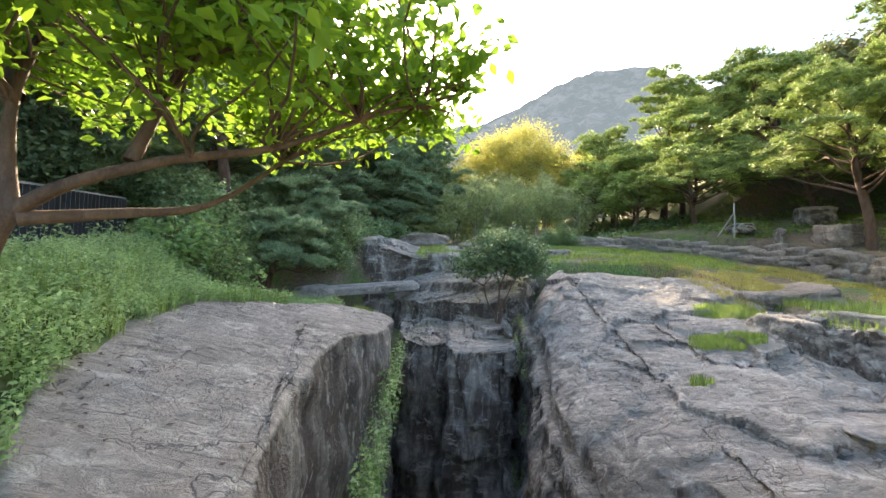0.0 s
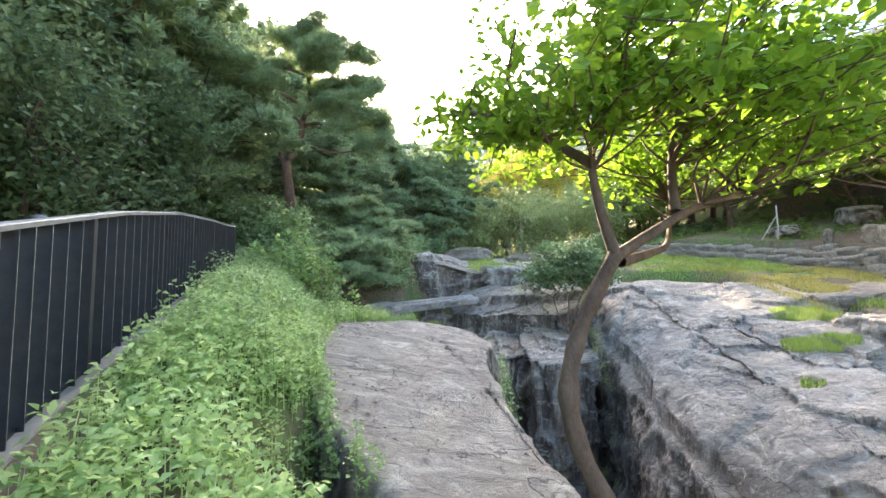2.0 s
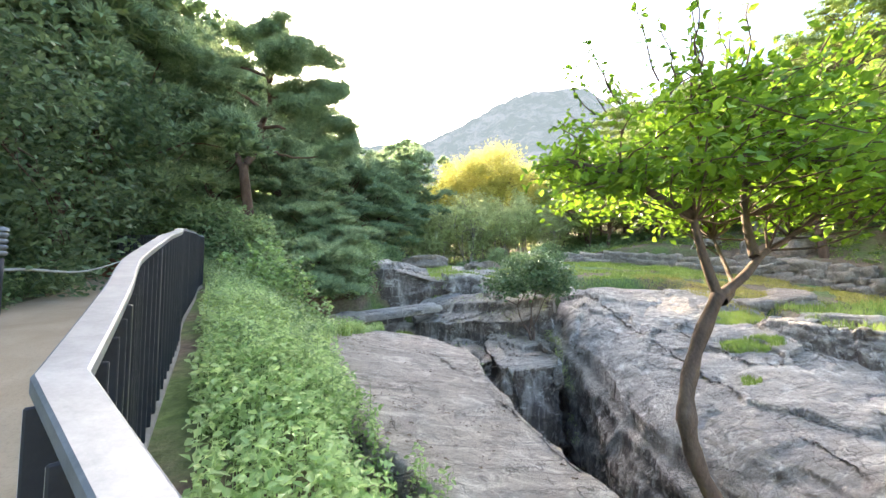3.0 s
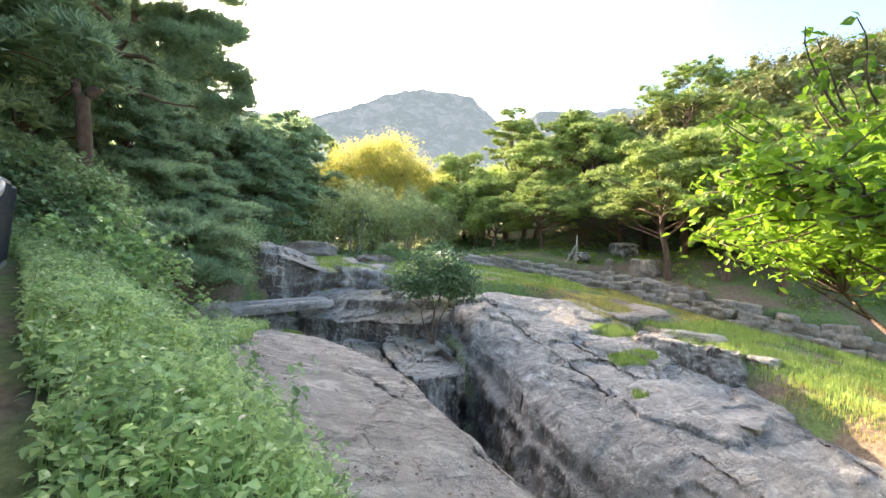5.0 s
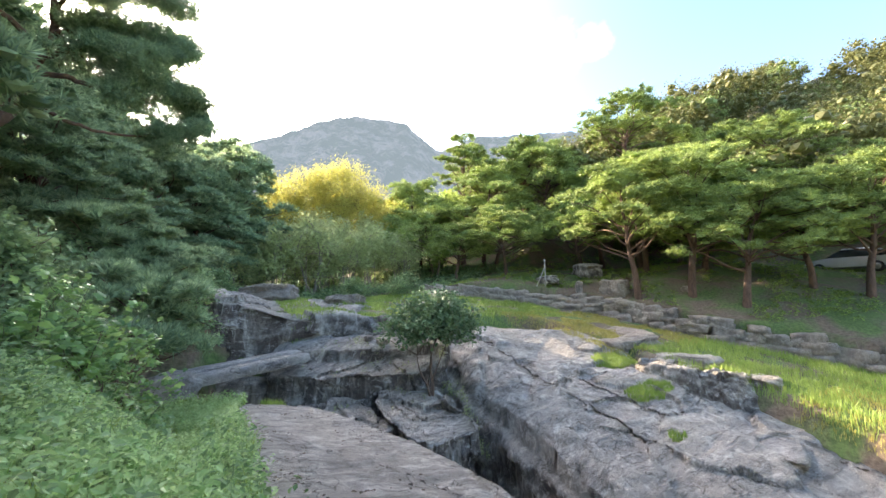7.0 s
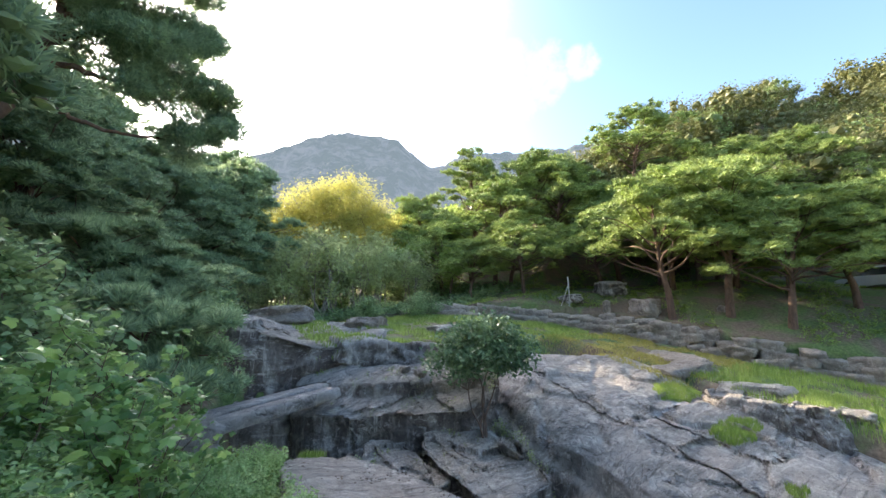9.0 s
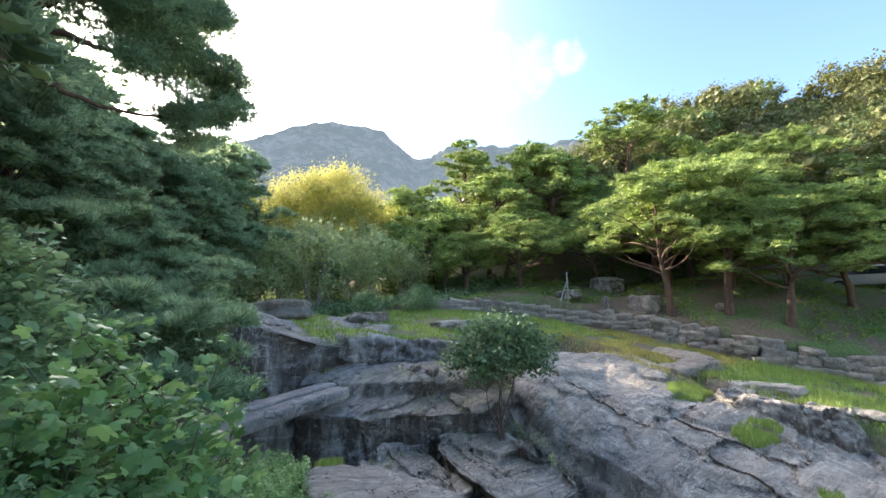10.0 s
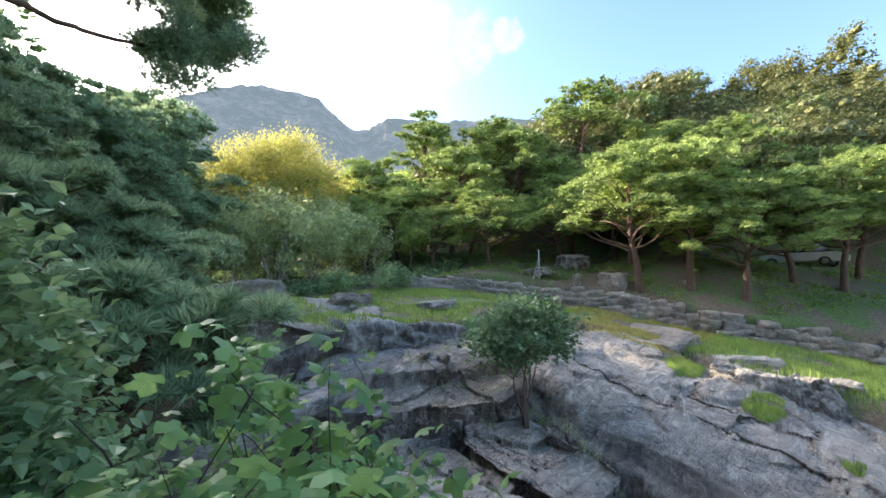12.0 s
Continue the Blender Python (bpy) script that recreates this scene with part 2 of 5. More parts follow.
def ground_material():
    n = Nodes("ground")
    p = n.place()
    broad = n.noise(p, 0.5, 5, 0.6, 0.5)
    fine = n.noise(p, 9, 6, 0.7)
    soil = n.mix(n.span(fine, 0.35, 0.65), (0.12, 0.085, 0.055), (0.26, 0.19, 0.13))
    green = n.mix(n.span(fine, 0.35, 0.65), (0.07, 0.11, 0.03), (0.17, 0.24, 0.07))
    color = n.mix(n.span(broad, 0.42, 0.58), green, soil)
    return n.done(n.surface(color, 0.95, n.bump(fine, 0.8, 0.05)))


def path_material():
    n = Nodes("path_gravel")
    p = n.place()
    a, b = n.noise(p, 1.3, 5, 0.6, 0.4), n.noise(p, 55, 4, 0.8)
    color = n.mix(n.span(a, 0.3, 0.7), (0.36, 0.265, 0.165), (0.48, 0.37, 0.25))
    color = n.mix(n.span(b, 0.5, 0.75, 0.0, 0.5), color, (0.16, 0.13, 0.1))
    return n.done(n.surface(color, 0.95, n.bump(b, 0.6, 0.01)))


GROUND, GRAVEL = ground_material(), path_material()


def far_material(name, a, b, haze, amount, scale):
    """Far slopes: wooded tone and bare rock, with distance haze painted in as emission."""
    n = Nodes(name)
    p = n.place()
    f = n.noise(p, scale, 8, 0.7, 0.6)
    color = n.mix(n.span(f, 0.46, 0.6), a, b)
    haze_glow = n.node("ShaderNodeEmission")
    haze_glow.inputs["Color"].default_value, haze_glow.inputs["Strength"].default_value = (*haze, 1), 1.0
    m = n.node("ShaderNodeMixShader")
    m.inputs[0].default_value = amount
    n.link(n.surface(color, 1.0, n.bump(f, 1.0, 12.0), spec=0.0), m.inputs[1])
    n.link(haze_glow.outputs[0], m.inputs[2])
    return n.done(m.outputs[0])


# ---- building helpers ----
def mesh_of(name, verts, faces, material, smooth=True):
    me = bpy.data.meshes.new(name)
    me.from_pydata([tuple(v) for v in verts], [], [tuple(f) for f in faces])
    me.materials.append(material)
    if smooth:
        me.shade_smooth()
    me.update()
    return me


def fast_mesh(name, verts, faces, material, smooth=False):
    """A mesh from numpy arrays: verts (n, 3), faces (m, 3 or 4)."""
    me = bpy.data.meshes.new(name)
    m, k = faces.shape
    me.vertices.add(len(verts))
    me.vertices.foreach_set("co", np.ascontiguousarray(verts, dtype=np.float32).ravel())
    me.loops.add(m * k)
    me.loops.foreach_set("vertex_index", np.ascontiguousarray(faces, dtype=np.int32).ravel())
    me.polygons.add(m)
    me.polygons.foreach_set("loop_start", np.arange(0, m * k, k, dtype=np.int32))
    me.polygons.foreach_set("loop_total", np.full(m, k, dtype=np.int32))
    me.polygons.foreach_set("use_smooth", np.full(m, smooth, dtype=bool))
    me.materials.append(material)
    me.update(calc_edges=True)
    me.validate()
    return me


def part(name, bm, material, parent=None, label=""):
    """A bmesh, or a mesh, as ONE object under a thing or a part."""
    if isinstance(bm, bmesh.types.BMesh):
        me = bpy.data.meshes.new(name)
        bm.to_mesh(me)
        bm.free()
        me.materials.append(material)
    else:
        me = bm
    ob = new(name, me)
    ob.parent = parent
    if label:
        ob["label"] = label
    return ob


def thing(name, at=(0, 0, 0)):
    ob = new(name)
    ob.location = at
    ob.empty_display_size = 0.2
    return ob


def curve_points(pts, per=6, closed=False):
    """Catmull-Rom through pts (tuples of any size), per points a stretch."""
    pts = [np.array(p, float) for p in pts]
    n, out = len(pts), []
    for i in range(n if closed else n - 1):
        if closed:
            a, b, c, d = (pts[(i + k) % n] for k in (-1, 0, 1, 2))
        else:
            a, b, c, d = pts[max(i - 1, 0)], pts[i], pts[i + 1], pts[min(i + 2, n - 1)]
        for k in range(per):
            t = k / per
            out.append(0.5 * (2 * b + (c - a) * t + (2 * a - 5 * b + 4 * c - d) * t * t + (3 * b - a - 3 * c + d) * t ** 3))
    if not closed:
        out.append(pts[-1])
    return np.array(out)


def tube(path, radii, sides=7):
    """Verts and quads of a tapered tube along path."""
    path = np.array(path, float)
    verts, faces = [], []
    ref = np.array((0.3, 0.2, 1.0))
    n = len(path)
    for i, p in enumerate(path):
        d = path[min(i + 1, n - 1)] - path[max(i - 1, 0)]
        d /= np.linalg.norm(d) + 1e-9
        u = np.cross(d, ref if abs(d @ ref) < 0.95 * np.linalg.norm(ref) else (1, 0, 0))
        u /= np.linalg.norm(u) + 1e-9
        v = np.cross(d, u)
        for k in range(sides):
            a = 2 * math.pi * k / sides
            verts.append(p + radii[i] * (math.cos(a) * u + math.sin(a) * v))
    for i in range(n - 1):
        for k in range(sides):
            a, b = i * sides + k, i * sides + (k + 1) % sides
            faces.append((a, b, b + sides, a + sides))
    faces.append(tuple(range((n - 1) * sides, n * sides)))
    return verts, faces


def join(lumps):
    verts, faces = [], []
    for v, f in lumps:
        o = len(verts)
        verts += list(v)
        faces += [tuple(i + o for i in q) for q in f]
    return verts, faces


SOLID = []      # verts and faces on which plants and stones are set down


def surf(x, y, top=60.0):
    hit = STAND.ray_cast(Vector((x, y, top)), Vector((0, 0, -1)))
    return hit[0].z if hit[0] else -3.0


def fbm(x, y, z=0.0, octaves=4):
    return noise.fractal(Vector((x, y, z)), 0.9, 2.1, octaves)


def step(a, b, v):
    """Smooth step from 0 at a to 1 at b."""
    t = np.clip((v - a) / (b - a), 0, 1)
    return t * t * (3 - 2 * t)


# ---- the lie of the land ----
TURN = [(3.0, 1.0), (1.5, 0.75), (0.0, 0.42), (-1.0, 0.18), (-2.0, -0.04), (-2.5, -0.12), (-2.9, -0.1), (-3.1, 0.0)]      # the lower reach, round the corner
FENCE = np.concatenate([curve_points(TURN, 4), np.linspace((-3.1, 0.0), (-3.55, 0.42), 5)[1:-1],
                        curve_points([(-3.55, 0.42), (-3.74, 0.8), (-3.93, 1.17), (-4.11, 1.5), (-4.28, 1.85), (-4.64, 2.76), (-5.0, 3.65), (-5.39, 4.5), (-6.09, 6.26), (-6.78, 7.9), (-7.15, 8.9), (-7.8, 9.7), (-8.9, 10.5), (-10.5, 11.6)], 8)])
WALL = [(6.0, 27.0), (9.5, 25.2), (12.2, 23.2), (13.9, 20.8), (15.3, 16.8), (16.1, 12.3), (17.4, 9.5), (18.6, 5.0), (20.0, 0.0), (22.0, -30.0)]


def fence_x(y):
    """Where the fence line runs at y, carried on up the slope."""
    return np.interp(y, [-40, -6.0, -2.92, 0.42, 1.17, 2.76, 4.5, 6.26, 7.9, 8.9, 10.5, 14, 40], [8, 1.53, -0.9, -3.55, -3.93, -4.64, -5.39, -6.09, -6.78, -7.15, -8.3, -9.5, -13])


def path_z(y):
    return np.interp(y, [-6, -1, 0.42, 0.8, 1.85, 2.8, 4.5, 6.26, 9.1, 14, 20, 45], [0.2, 0.42, 0.72, 0.796, 1.005, 1.2, 1.46, 1.62, 1.85, 2.4, 2.9, 7.0])


def turn_y(x):
    """Where the lower reach of the fence runs at x."""
    return np.interp(x, [-3.55, -3.1, -2.9, -2.5, -2.0, -1.0, 0.0, 1.5, 3.0], [0.42, 0.0, -0.1, -0.12, -0.04, 0.18, 0.42, 0.75, 1.0])


def turn_z(x):
    return np.interp(x, [-3.55, -3.27, -3.1, -2.9, -2.5, -2.0, -1.0, 0.0, 3.0], [0.72, 0.625, 0.57, 0.54, 0.51, 0.46, 0.41, 0.38, 0.36])


def wall_x(y):
    ys, xs = [p[1] for p in WALL][::-1], [p[0] for p in WALL][::-1]
    return np.interp(y, ys, xs)


def land(x, y):
    """Height of the ground."""
    x, y = np.asarray(x, float), np.asarray(y, float)
    left = fence_x(y) - x                       # metres to the left of the fence
    zp = path_z(y)
    bank = zp + 0.42 * np.clip(left - 2.6, 0, 90) * step(2.6, 8, left) - 0.33 * np.clip(-left - 0.25, 0, 3.2) * step(0.2, 2, -left)
    front = np.interp(y, [-40, 0, 6, 10, 16.3, 20, 24, 30, 60, 400], [-0.6, -0.6, -0.25, 0.5, 1.7, 2.35, 2.9, 3.2, 5.5, 40])
    low = np.interp(x, [0, 6], [1, 0])
    front = front - low * np.clip(front - 2.2, 0, 1.0)
    behind = x - wall_x(y)                      # metres beyond the terrace wall
    foot = np.where(y < 27, wall_x(np.minimum(y, 20)) + 14, 17 + 0.3 * (y - 27))
    rise = 0.5 * np.clip(x - foot, 0, 85)
    steep = np.interp(y, [16, 21, 25], [1.0, 0.55, 0.4])
    terrace = front + 0.9 + steep * (0.4 * np.clip(behind, 0, 5) + 0.2 * np.clip(behind - 5, 0, 6))
    back = front + 0.28 * np.clip(x - 9, 0, 14) * step(20, 27, y)
    over = step(27.5, 23.5, y)
    right = np.where(behind > 0.25, terrace * over + back * (1 - over), front + 0.28 * np.clip(x - 9, 0, 14) * step(25, 29, y)) + rise
    mix = step(1.0, 3.6, -left)
    z = bank * (1 - mix) + right * mix
    shelf = step(-2.9, -3.5, x) * step(2.2, 3.2, y) * step(10.5, 9.0, y) * step(-0.2, 0.6, -left)
    z = np.maximum(z, 0.62 * shelf + z * (1 - shelf))
    dip = step(-7.4, -5.8, x) * step(-1.0, -2.5, x) * step(8.8, 10.6, y) * step(17.5, 15.0, y)
    z = z * (1 - dip) + np.minimum(z, 0.2) * dip
    hole = step(-3.5, -2.3, x) * step(9.8, 8.6, x) * step(1.6, 2.7, y) * step(17.9, 16.6, y)
    hole = np.maximum(hole, step(-4.4, -3.6, x) * step(0, -1, x) * step(13.6, 14.4, y) * step(18.4, 17.4, y))
    z = z * (1 - hole) + np.minimum(z - 1.2, -0.9 - 5.2 * step(5.5, 2.5, x) * step(14.4, 13.6, y)) * hole
    deck = step(-3.62, -3.5, x) * step(0.2, 0.0, y - turn_y(x)) * step(-5.0, -4.0, y)
    return z * (1 - deck) + turn_z(x) * deck


def axis(near_a, near_b, gap, far):
    """Grid lines: even between near_a and near_b, ever wider out to far."""
    mid = list(np.arange(near_a, near_b + 1e-6, gap))
    out, g, v = [], gap, near_b
    while v < far:
        g *= 1.16
        v += g
        out.append(v)
    pre, g, v = [], gap, near_a
    while v > -far:
        g *= 1.16
        v -= g
        pre.append(v)
    return np.array(pre[::-1] + mid + out)


def make_ground():
    xs, ys = axis(-12, 20, 0.2, 2600), axis(-3, 27, 0.2, 2600)
    gx, gy = np.meshgrid(xs, ys)
    z = land(gx, gy)
    flat = [fbm(a * 0.9, b * 0.9) * 0.06 + fbm(a * 0.13, b * 0.13, 3.0) * 0.25 * min(1.0, max(0.0, (abs(a - 4) - 14) / 10)) for a, b in zip(gx.ravel(), gy.ravel())]
    on_path = (fence_x(gy) - gx > -0.4) & (fence_x(gy) - gx < 2.8)
    z = z + np.array(flat).reshape(z.shape) * np.where(on_path, 0.1, 1.0)
    verts = np.stack([gx.ravel(), gy.ravel(), z.ravel()], 1)
    ny, nx = gx.shape
    i = np.arange(ny * nx).reshape(ny, nx)
    faces = np.stack([i[:-1, :-1].ravel(), i[:-1, 1:].ravel(), i[1:, 1:].ravel(), i[1:, :-1].ravel()], 1)
    ob = new("ground", fast_mesh("ground", verts, faces, GROUND, True))
    tagged(ob, "sloping valley ground of brown soil and low green growth", "ground", kind="structure")
    SOLID.append((verts, faces))


make_ground()


def make_path():
    """The gravel path along the fence."""
    ys = np.concatenate([np.arange(-0.25, 14, 0.25), np.arange(14, 26, 0.5)])
    verts, faces = [], []
    for y in ys:
        for k in range(9):
            x = fence_x(y) - 0.12 - 2.3 * k / 8 - (0.12 * fbm(y * 0.8, 3.0) if k == 8 else 0)
            verts.append((x, y, float(path_z(y)) + 0.035 - 0.03 * (abs(k - 4) / 4) ** 4))
    for j in range(len(ys) - 1):
        for k in range(8):
            a = j * 9 + k
            faces.append((a, a + 1, a + 10, a + 9))
    o = len(verts)
    xs = np.arange(-3.4, 4.01, 0.25)
    for x in xs:
        for k in range(9):
            verts.append((x, float(turn_y(x)) - 0.14 - 2.3 * k / 8, float(turn_z(x)) + 0.04 - 0.03 * (abs(k - 4) / 4) ** 4))
    for j in range(len(xs) - 1):
        for k in range(8):
            a = o + j * 9 + k
            faces.append((a, a + 1, a + 10, a + 9))
    tagged(new("path", mesh_of("path", verts, faces, GRAVEL)), "tan gravel footpath climbing beside the dark fence", "path", kind="structure")


make_path()


# ---- rocks ----
def craggy(p, seed):
    """Relief of joints, plates and dents in a rock's face."""
    q = Vector((p.x * 0.4 + p.y * 0.25 + seed, p.y * 0.6 - p.x * 0.35, p.z * 0.9)) + 0.35 * noise.noise_vector(p * 0.9)
    dist, pts = noise.voronoi(q)
    crease = min(1.0, (dist[1] - dist[0]) / 0.16)
    plate = noise.cell(pts[0] * 5.3) - 0.5
    q2 = p * 2.1 + Vector((0, 0, seed))
    d2, p2 = noise.voronoi(q2 + 0.3 * noise.noise_vector(q2))
    return 0.04 * (crease - 1) + 0.2 * plate + 0.025 * (min(1.0, (d2[1] - d2[0]) / 0.25) - 1) + 0.03 * (noise.cell(p2[0] * 3.7) - 0.5) + 0.07 * noise.fractal(p * 1.6, 0.9, 2.1, 5) - 0.07 * abs(noise.noise(Vector((p.x * 0.9 + p.y * 0.5, p.y * 1.5 - p.x * 0.6, p.z * 1.7 + seed))))


def rock(name, outline, top, bottom, label, seed=0, material=None, edge=0.18, rough=0.1, batter=0.06, blocky=0.1, per=14, rings=30, levels=44, crag=0.55):
    """A rock: walls that rise from bottom along the outline, a rounded edge, and a top of height top(x, y)."""
    line = curve_points(outline, int(per * 1.5), True)
    n = len(line)
    mid = line.mean(0)
    verts = []
    turn = np.roll(line, -1, 0) - np.roll(line, 1, 0)
    out = np.stack([turn[:, 1], -turn[:, 0]], 1)
    out /= np.linalg.norm(out, axis=1)[:, None] + 1e-9
    if np.sum(out * (line - mid)) < 0:
        out = -out

    def ragged(x, y, z, amount):
        q = Vector((x * 0.6 + seed, y * 0.6, z * 1.1))
        return amount * (noise.fractal(q, 0.8, 2.2, 5) + 0.35 * (noise.cell(Vector((x * 0.8 + seed + 0.2 * z, y * 0.8, z * 1.25 + 0.3 * x))) - 0.5) * blocky * 10)

    for j in range(levels):
        v = j / levels
        for i in range(n):
            p = line[i]
            zt = top(p[0], p[1]) - edge
            z = bottom + (zt - bottom) * v
            push = batter * (zt - z) + ragged(p[0], p[1], z, rough * 1.6)
            q = p + out[i] * push
            verts.append((q[0], q[1], z))
    for j in range(5):
        a = math.pi / 2 * j / 4
        for i in range(n):
            p = line[i] - out[i] * edge * (1 - math.cos(a))
            zt = top(line[i][0], line[i][1])
            w = ragged(line[i][0], line[i][1], zt, rough * 1.6) * (1 - j / 5)
            p = p + out[i] * w
            verts.append((p[0], p[1], zt - edge + edge * math.sin(a)))
    for j in range(1, rings):
        s = j / rings
        for i in range(n):
            p = (line[i] - out[i] * edge) * (1 - s) + mid * s
            z = top(p[0], p[1]) + ragged(p[0], p[1], 3.0, rough * 0.9) * min(1, s * 6)
            verts.append((p[0], p[1], z))
    verts.append((mid[0], mid[1], top(mid[0], mid[1])))
    rows = levels + 5 + rings - 1
    faces = []
    for j in range(rows - 1):
        for i in range(n):
            a, b = j * n + i, j * n + (i + 1) % n
            faces.append((a, b, b + n, a + n))
    last = (rows - 1) * n
    tris = [(last + i, last + (i + 1) % n, len(verts) - 1) for i in range(n)]
    me = mesh_of(name, verts, faces + tris, material or GRANITE)
    moved = np.array([v.co + v.normal * (crag * craggy(v.co, seed)) for v in me.vertices])
    me.vertices.foreach_set("co", moved.astype(np.float32).ravel())
    me.update()
    ob = new(name, me)
    tagged(ob, label, "rock")
    SOLID.append((moved, faces + tris))
    return ob


def top_slab(x, y):
    return 0.56 - 0.16 * (x + 2.4) + 0.07 * min(y - 4, 2.5) - 0.085 * max(y - 6.5, 0) - 0.1 * max(0, 2.9 - y)


rock("rock_slab", [(-1.2, 2.5), (-1.45, 4.0), (-1.6, 5.6), (-1.42, 7.2), (-1.3, 8.6), (-1.4, 10.2), (-1.55, 11.8), (-2.1, 13.2), (-2.7, 13.7), (-3.5, 12.8),
                   (-3.95, 10.8), (-4.2, 9.0), (-4.6, 7.0), (-4.4, 5.4), (-3.7, 4.0), (-2.9, 2.8), (-2.0, 2.25)], top_slab, -6.0,
     "broad flat grey granite slab with a sheer stained side", 1, edge=0.12, rough=0.07, batter=0.03, blocky=0.03, per=18, crag=0.16, rings=60)


def top_block(x, y):
    return -0.52 + 0.16 * (y - 11.4) + 0.05 * x


rock("rock_block", [(-0.1, 11.4), (0.5, 11.15), (1.3, 11.2), (1.95, 11.5), (2.0, 12.6), (2.0, 13.9), (1.0, 14.4), (0.1, 14.2), (-0.15, 13.0)], top_block, -6.0,
     "upright grey granite block split by joints in the chasm", 2, rough=0.12, batter=0.03, blocky=0.2, per=26, edge=0.1)
rock("rock_block", [(-1.35, 13.2), (-0.6, 12.6), (0.0, 12.9), (0.2, 14.0), (0.0, 15.0), (-1.0, 15.2), (-1.7, 14.6)], lambda x, y: -0.55 + 0.14 * (y - 13), -6.0,
     "low broken granite block with dry leaves on it", 3, rough=0.1, blocky=0.2, per=22, edge=0.1)
def top_ledge(x, y):
    along, into = (x + 1.5) * 0.802 - (y - 15.9) * 0.596, (x + 1.5) * 0.596 + (y - 15.9) * 0.802
    into += 0.25 * fbm(x * 0.7, y * 0.7, 2.0)
    treads = 0.3 * float(step(0.75, 0.95, into + 0.3 * fbm(x * 0.5, y * 0.5, 6.0)))
    return min(0.3 + 0.08 * along + 0.4 * max(0.0, min(into, 2.0)) + treads, 1.5)


rock("rock_ledge", [(-2.1, 16.5), (-1.55, 15.85), (-0.8, 15.2), (-0.07, 14.62), (0.7, 14.2), (1.4, 13.85), (2.3, 13.8), (2.9, 14.6), (2.9, 16.2), (2.7, 17.4), (1.0, 18.2), (-1.0, 18.2), (-2.2, 17.7)], top_ledge, -3.0,
     "sloping granite ledge with a dark stained face and rounded cracked steps", 5, rough=0.1, blocky=0.1, per=26, edge=0.12, batter=0.04, crag=0.45, rings=70)


def top_cliff(x, y):
    return 2.2 + 0.4 * step(-1.5, -3.2, x) - 0.1 * max(0, x - 1) + 0.11 * min(max(0, y - 17.6), 3.2)


rock("rock_cliff", [(-3.9, 18.0), (-2.6, 17.75), (-1.2, 17.6), (0.3, 17.4), (1.6, 16.9), (2.6, 16.6), (3.6, 17.6), (3.0, 22), (1, 25), (-2, 25), (-4.2, 22.5), (-4.5, 19.8)], top_cliff, -2.0,
     "low granite cliff with vertical rust and white streaks", 6, rough=0.12, batter=0.12, blocky=0.12, per=22, edge=0.3)


def top_dome(x, y):
    edge_x = np.interp(y, [4, 6.5, 8, 9.5, 11, 13.5, 15], [3.2, 2.4, 1.9, 1.9, 2.2, 2.6, 3.0])
    d = max(0.0, x - edge_x)
    z = -0.42 + 0.235 * (y - 7.5) + 0.35 * math.exp(-((x - 4.2) / 1.6) ** 2 - ((y - 14.0) / 1.6) ** 2)
    z -= 1.05 * math.exp(-d / 0.6)
    z += 0.28 * math.exp(-((x - 8.2) / 1.9) ** 2 - ((y - 9.9) / 1.6) ** 2) + 0.3 * float(step(6.5, 8.5, x) * step(11.2, 12.8, y)) - 0.1 * max(0, x - 7.5) * float(step(11.5, 9.5, y))
    z = min(z, 1.66 - 0.03 * abs(x - 4.5))
    across = (x - 2) * 0.5 + (y - 8) * 0.86 + 0.5 * fbm(x * 0.5, y * 0.5, 9.0)       # sheets that peel off the dome
    saw = (across / 1.35) % 1.0
    along = 0.5 + 0.5 * fbm(x * 0.45, y * 0.45, 4.0)
    return z + 0.15 * along * (saw - 0.5 if saw < 0.86 else 0.36 - (saw - 0.86) * 6.1) * min(1, d / 0.8)


rock("rock_dome", [(2.15, 13.4), (2.2, 11.4), (2.0, 10.0), (1.75, 8.6), (1.9, 7.2), (2.4, 5.6), (3.4, 4.0), (5.0, 2.9), (7.5, 2.4), (9.6, 3.4), (10.2, 5.2), (9.6, 7.2), (9.2, 9.0), (9.2, 11.0),
                   (9.4, 13.2), (8.4, 15.4), (6.6, 16.8), (4.6, 16.9), (3.0, 15.6)], top_dome, -6.0,
     "great smooth grey granite dome with cracks and pale streaks", 7, edge=0.35, rough=0.12, batter=0.05, blocky=0.12, per=18, rings=110, crag=0.5)
rock("rock_block", [(7.55, 10.9), (7.5, 10.3), (8.0, 9.5), (8.6, 8.8), (9.4, 8.5), (10.2, 8.9), (10.3, 9.9), (9.6, 10.9), (8.6, 11.4)],
     lambda x, y: 0.68 + 0.05 * (y - 10.5) - 0.05 * (x - 8) + 0.1 * float(step(-0.1, 0.05, fbm(x * 0.9, y * 1.6, 3.0))), -1.2, "layered low granite block with worn shelves beside grass", 8, rough=0.1, blocky=0.12, edge=0.12, batter=0.35, per=24, rings=50)


# ---- fence ----
def foot_z(x, y):
    return float(turn_z(x)) if x > -3.54 else float(path_z(y))


def rail_z(x, y):
    return foot_z(x, y) + 1.08


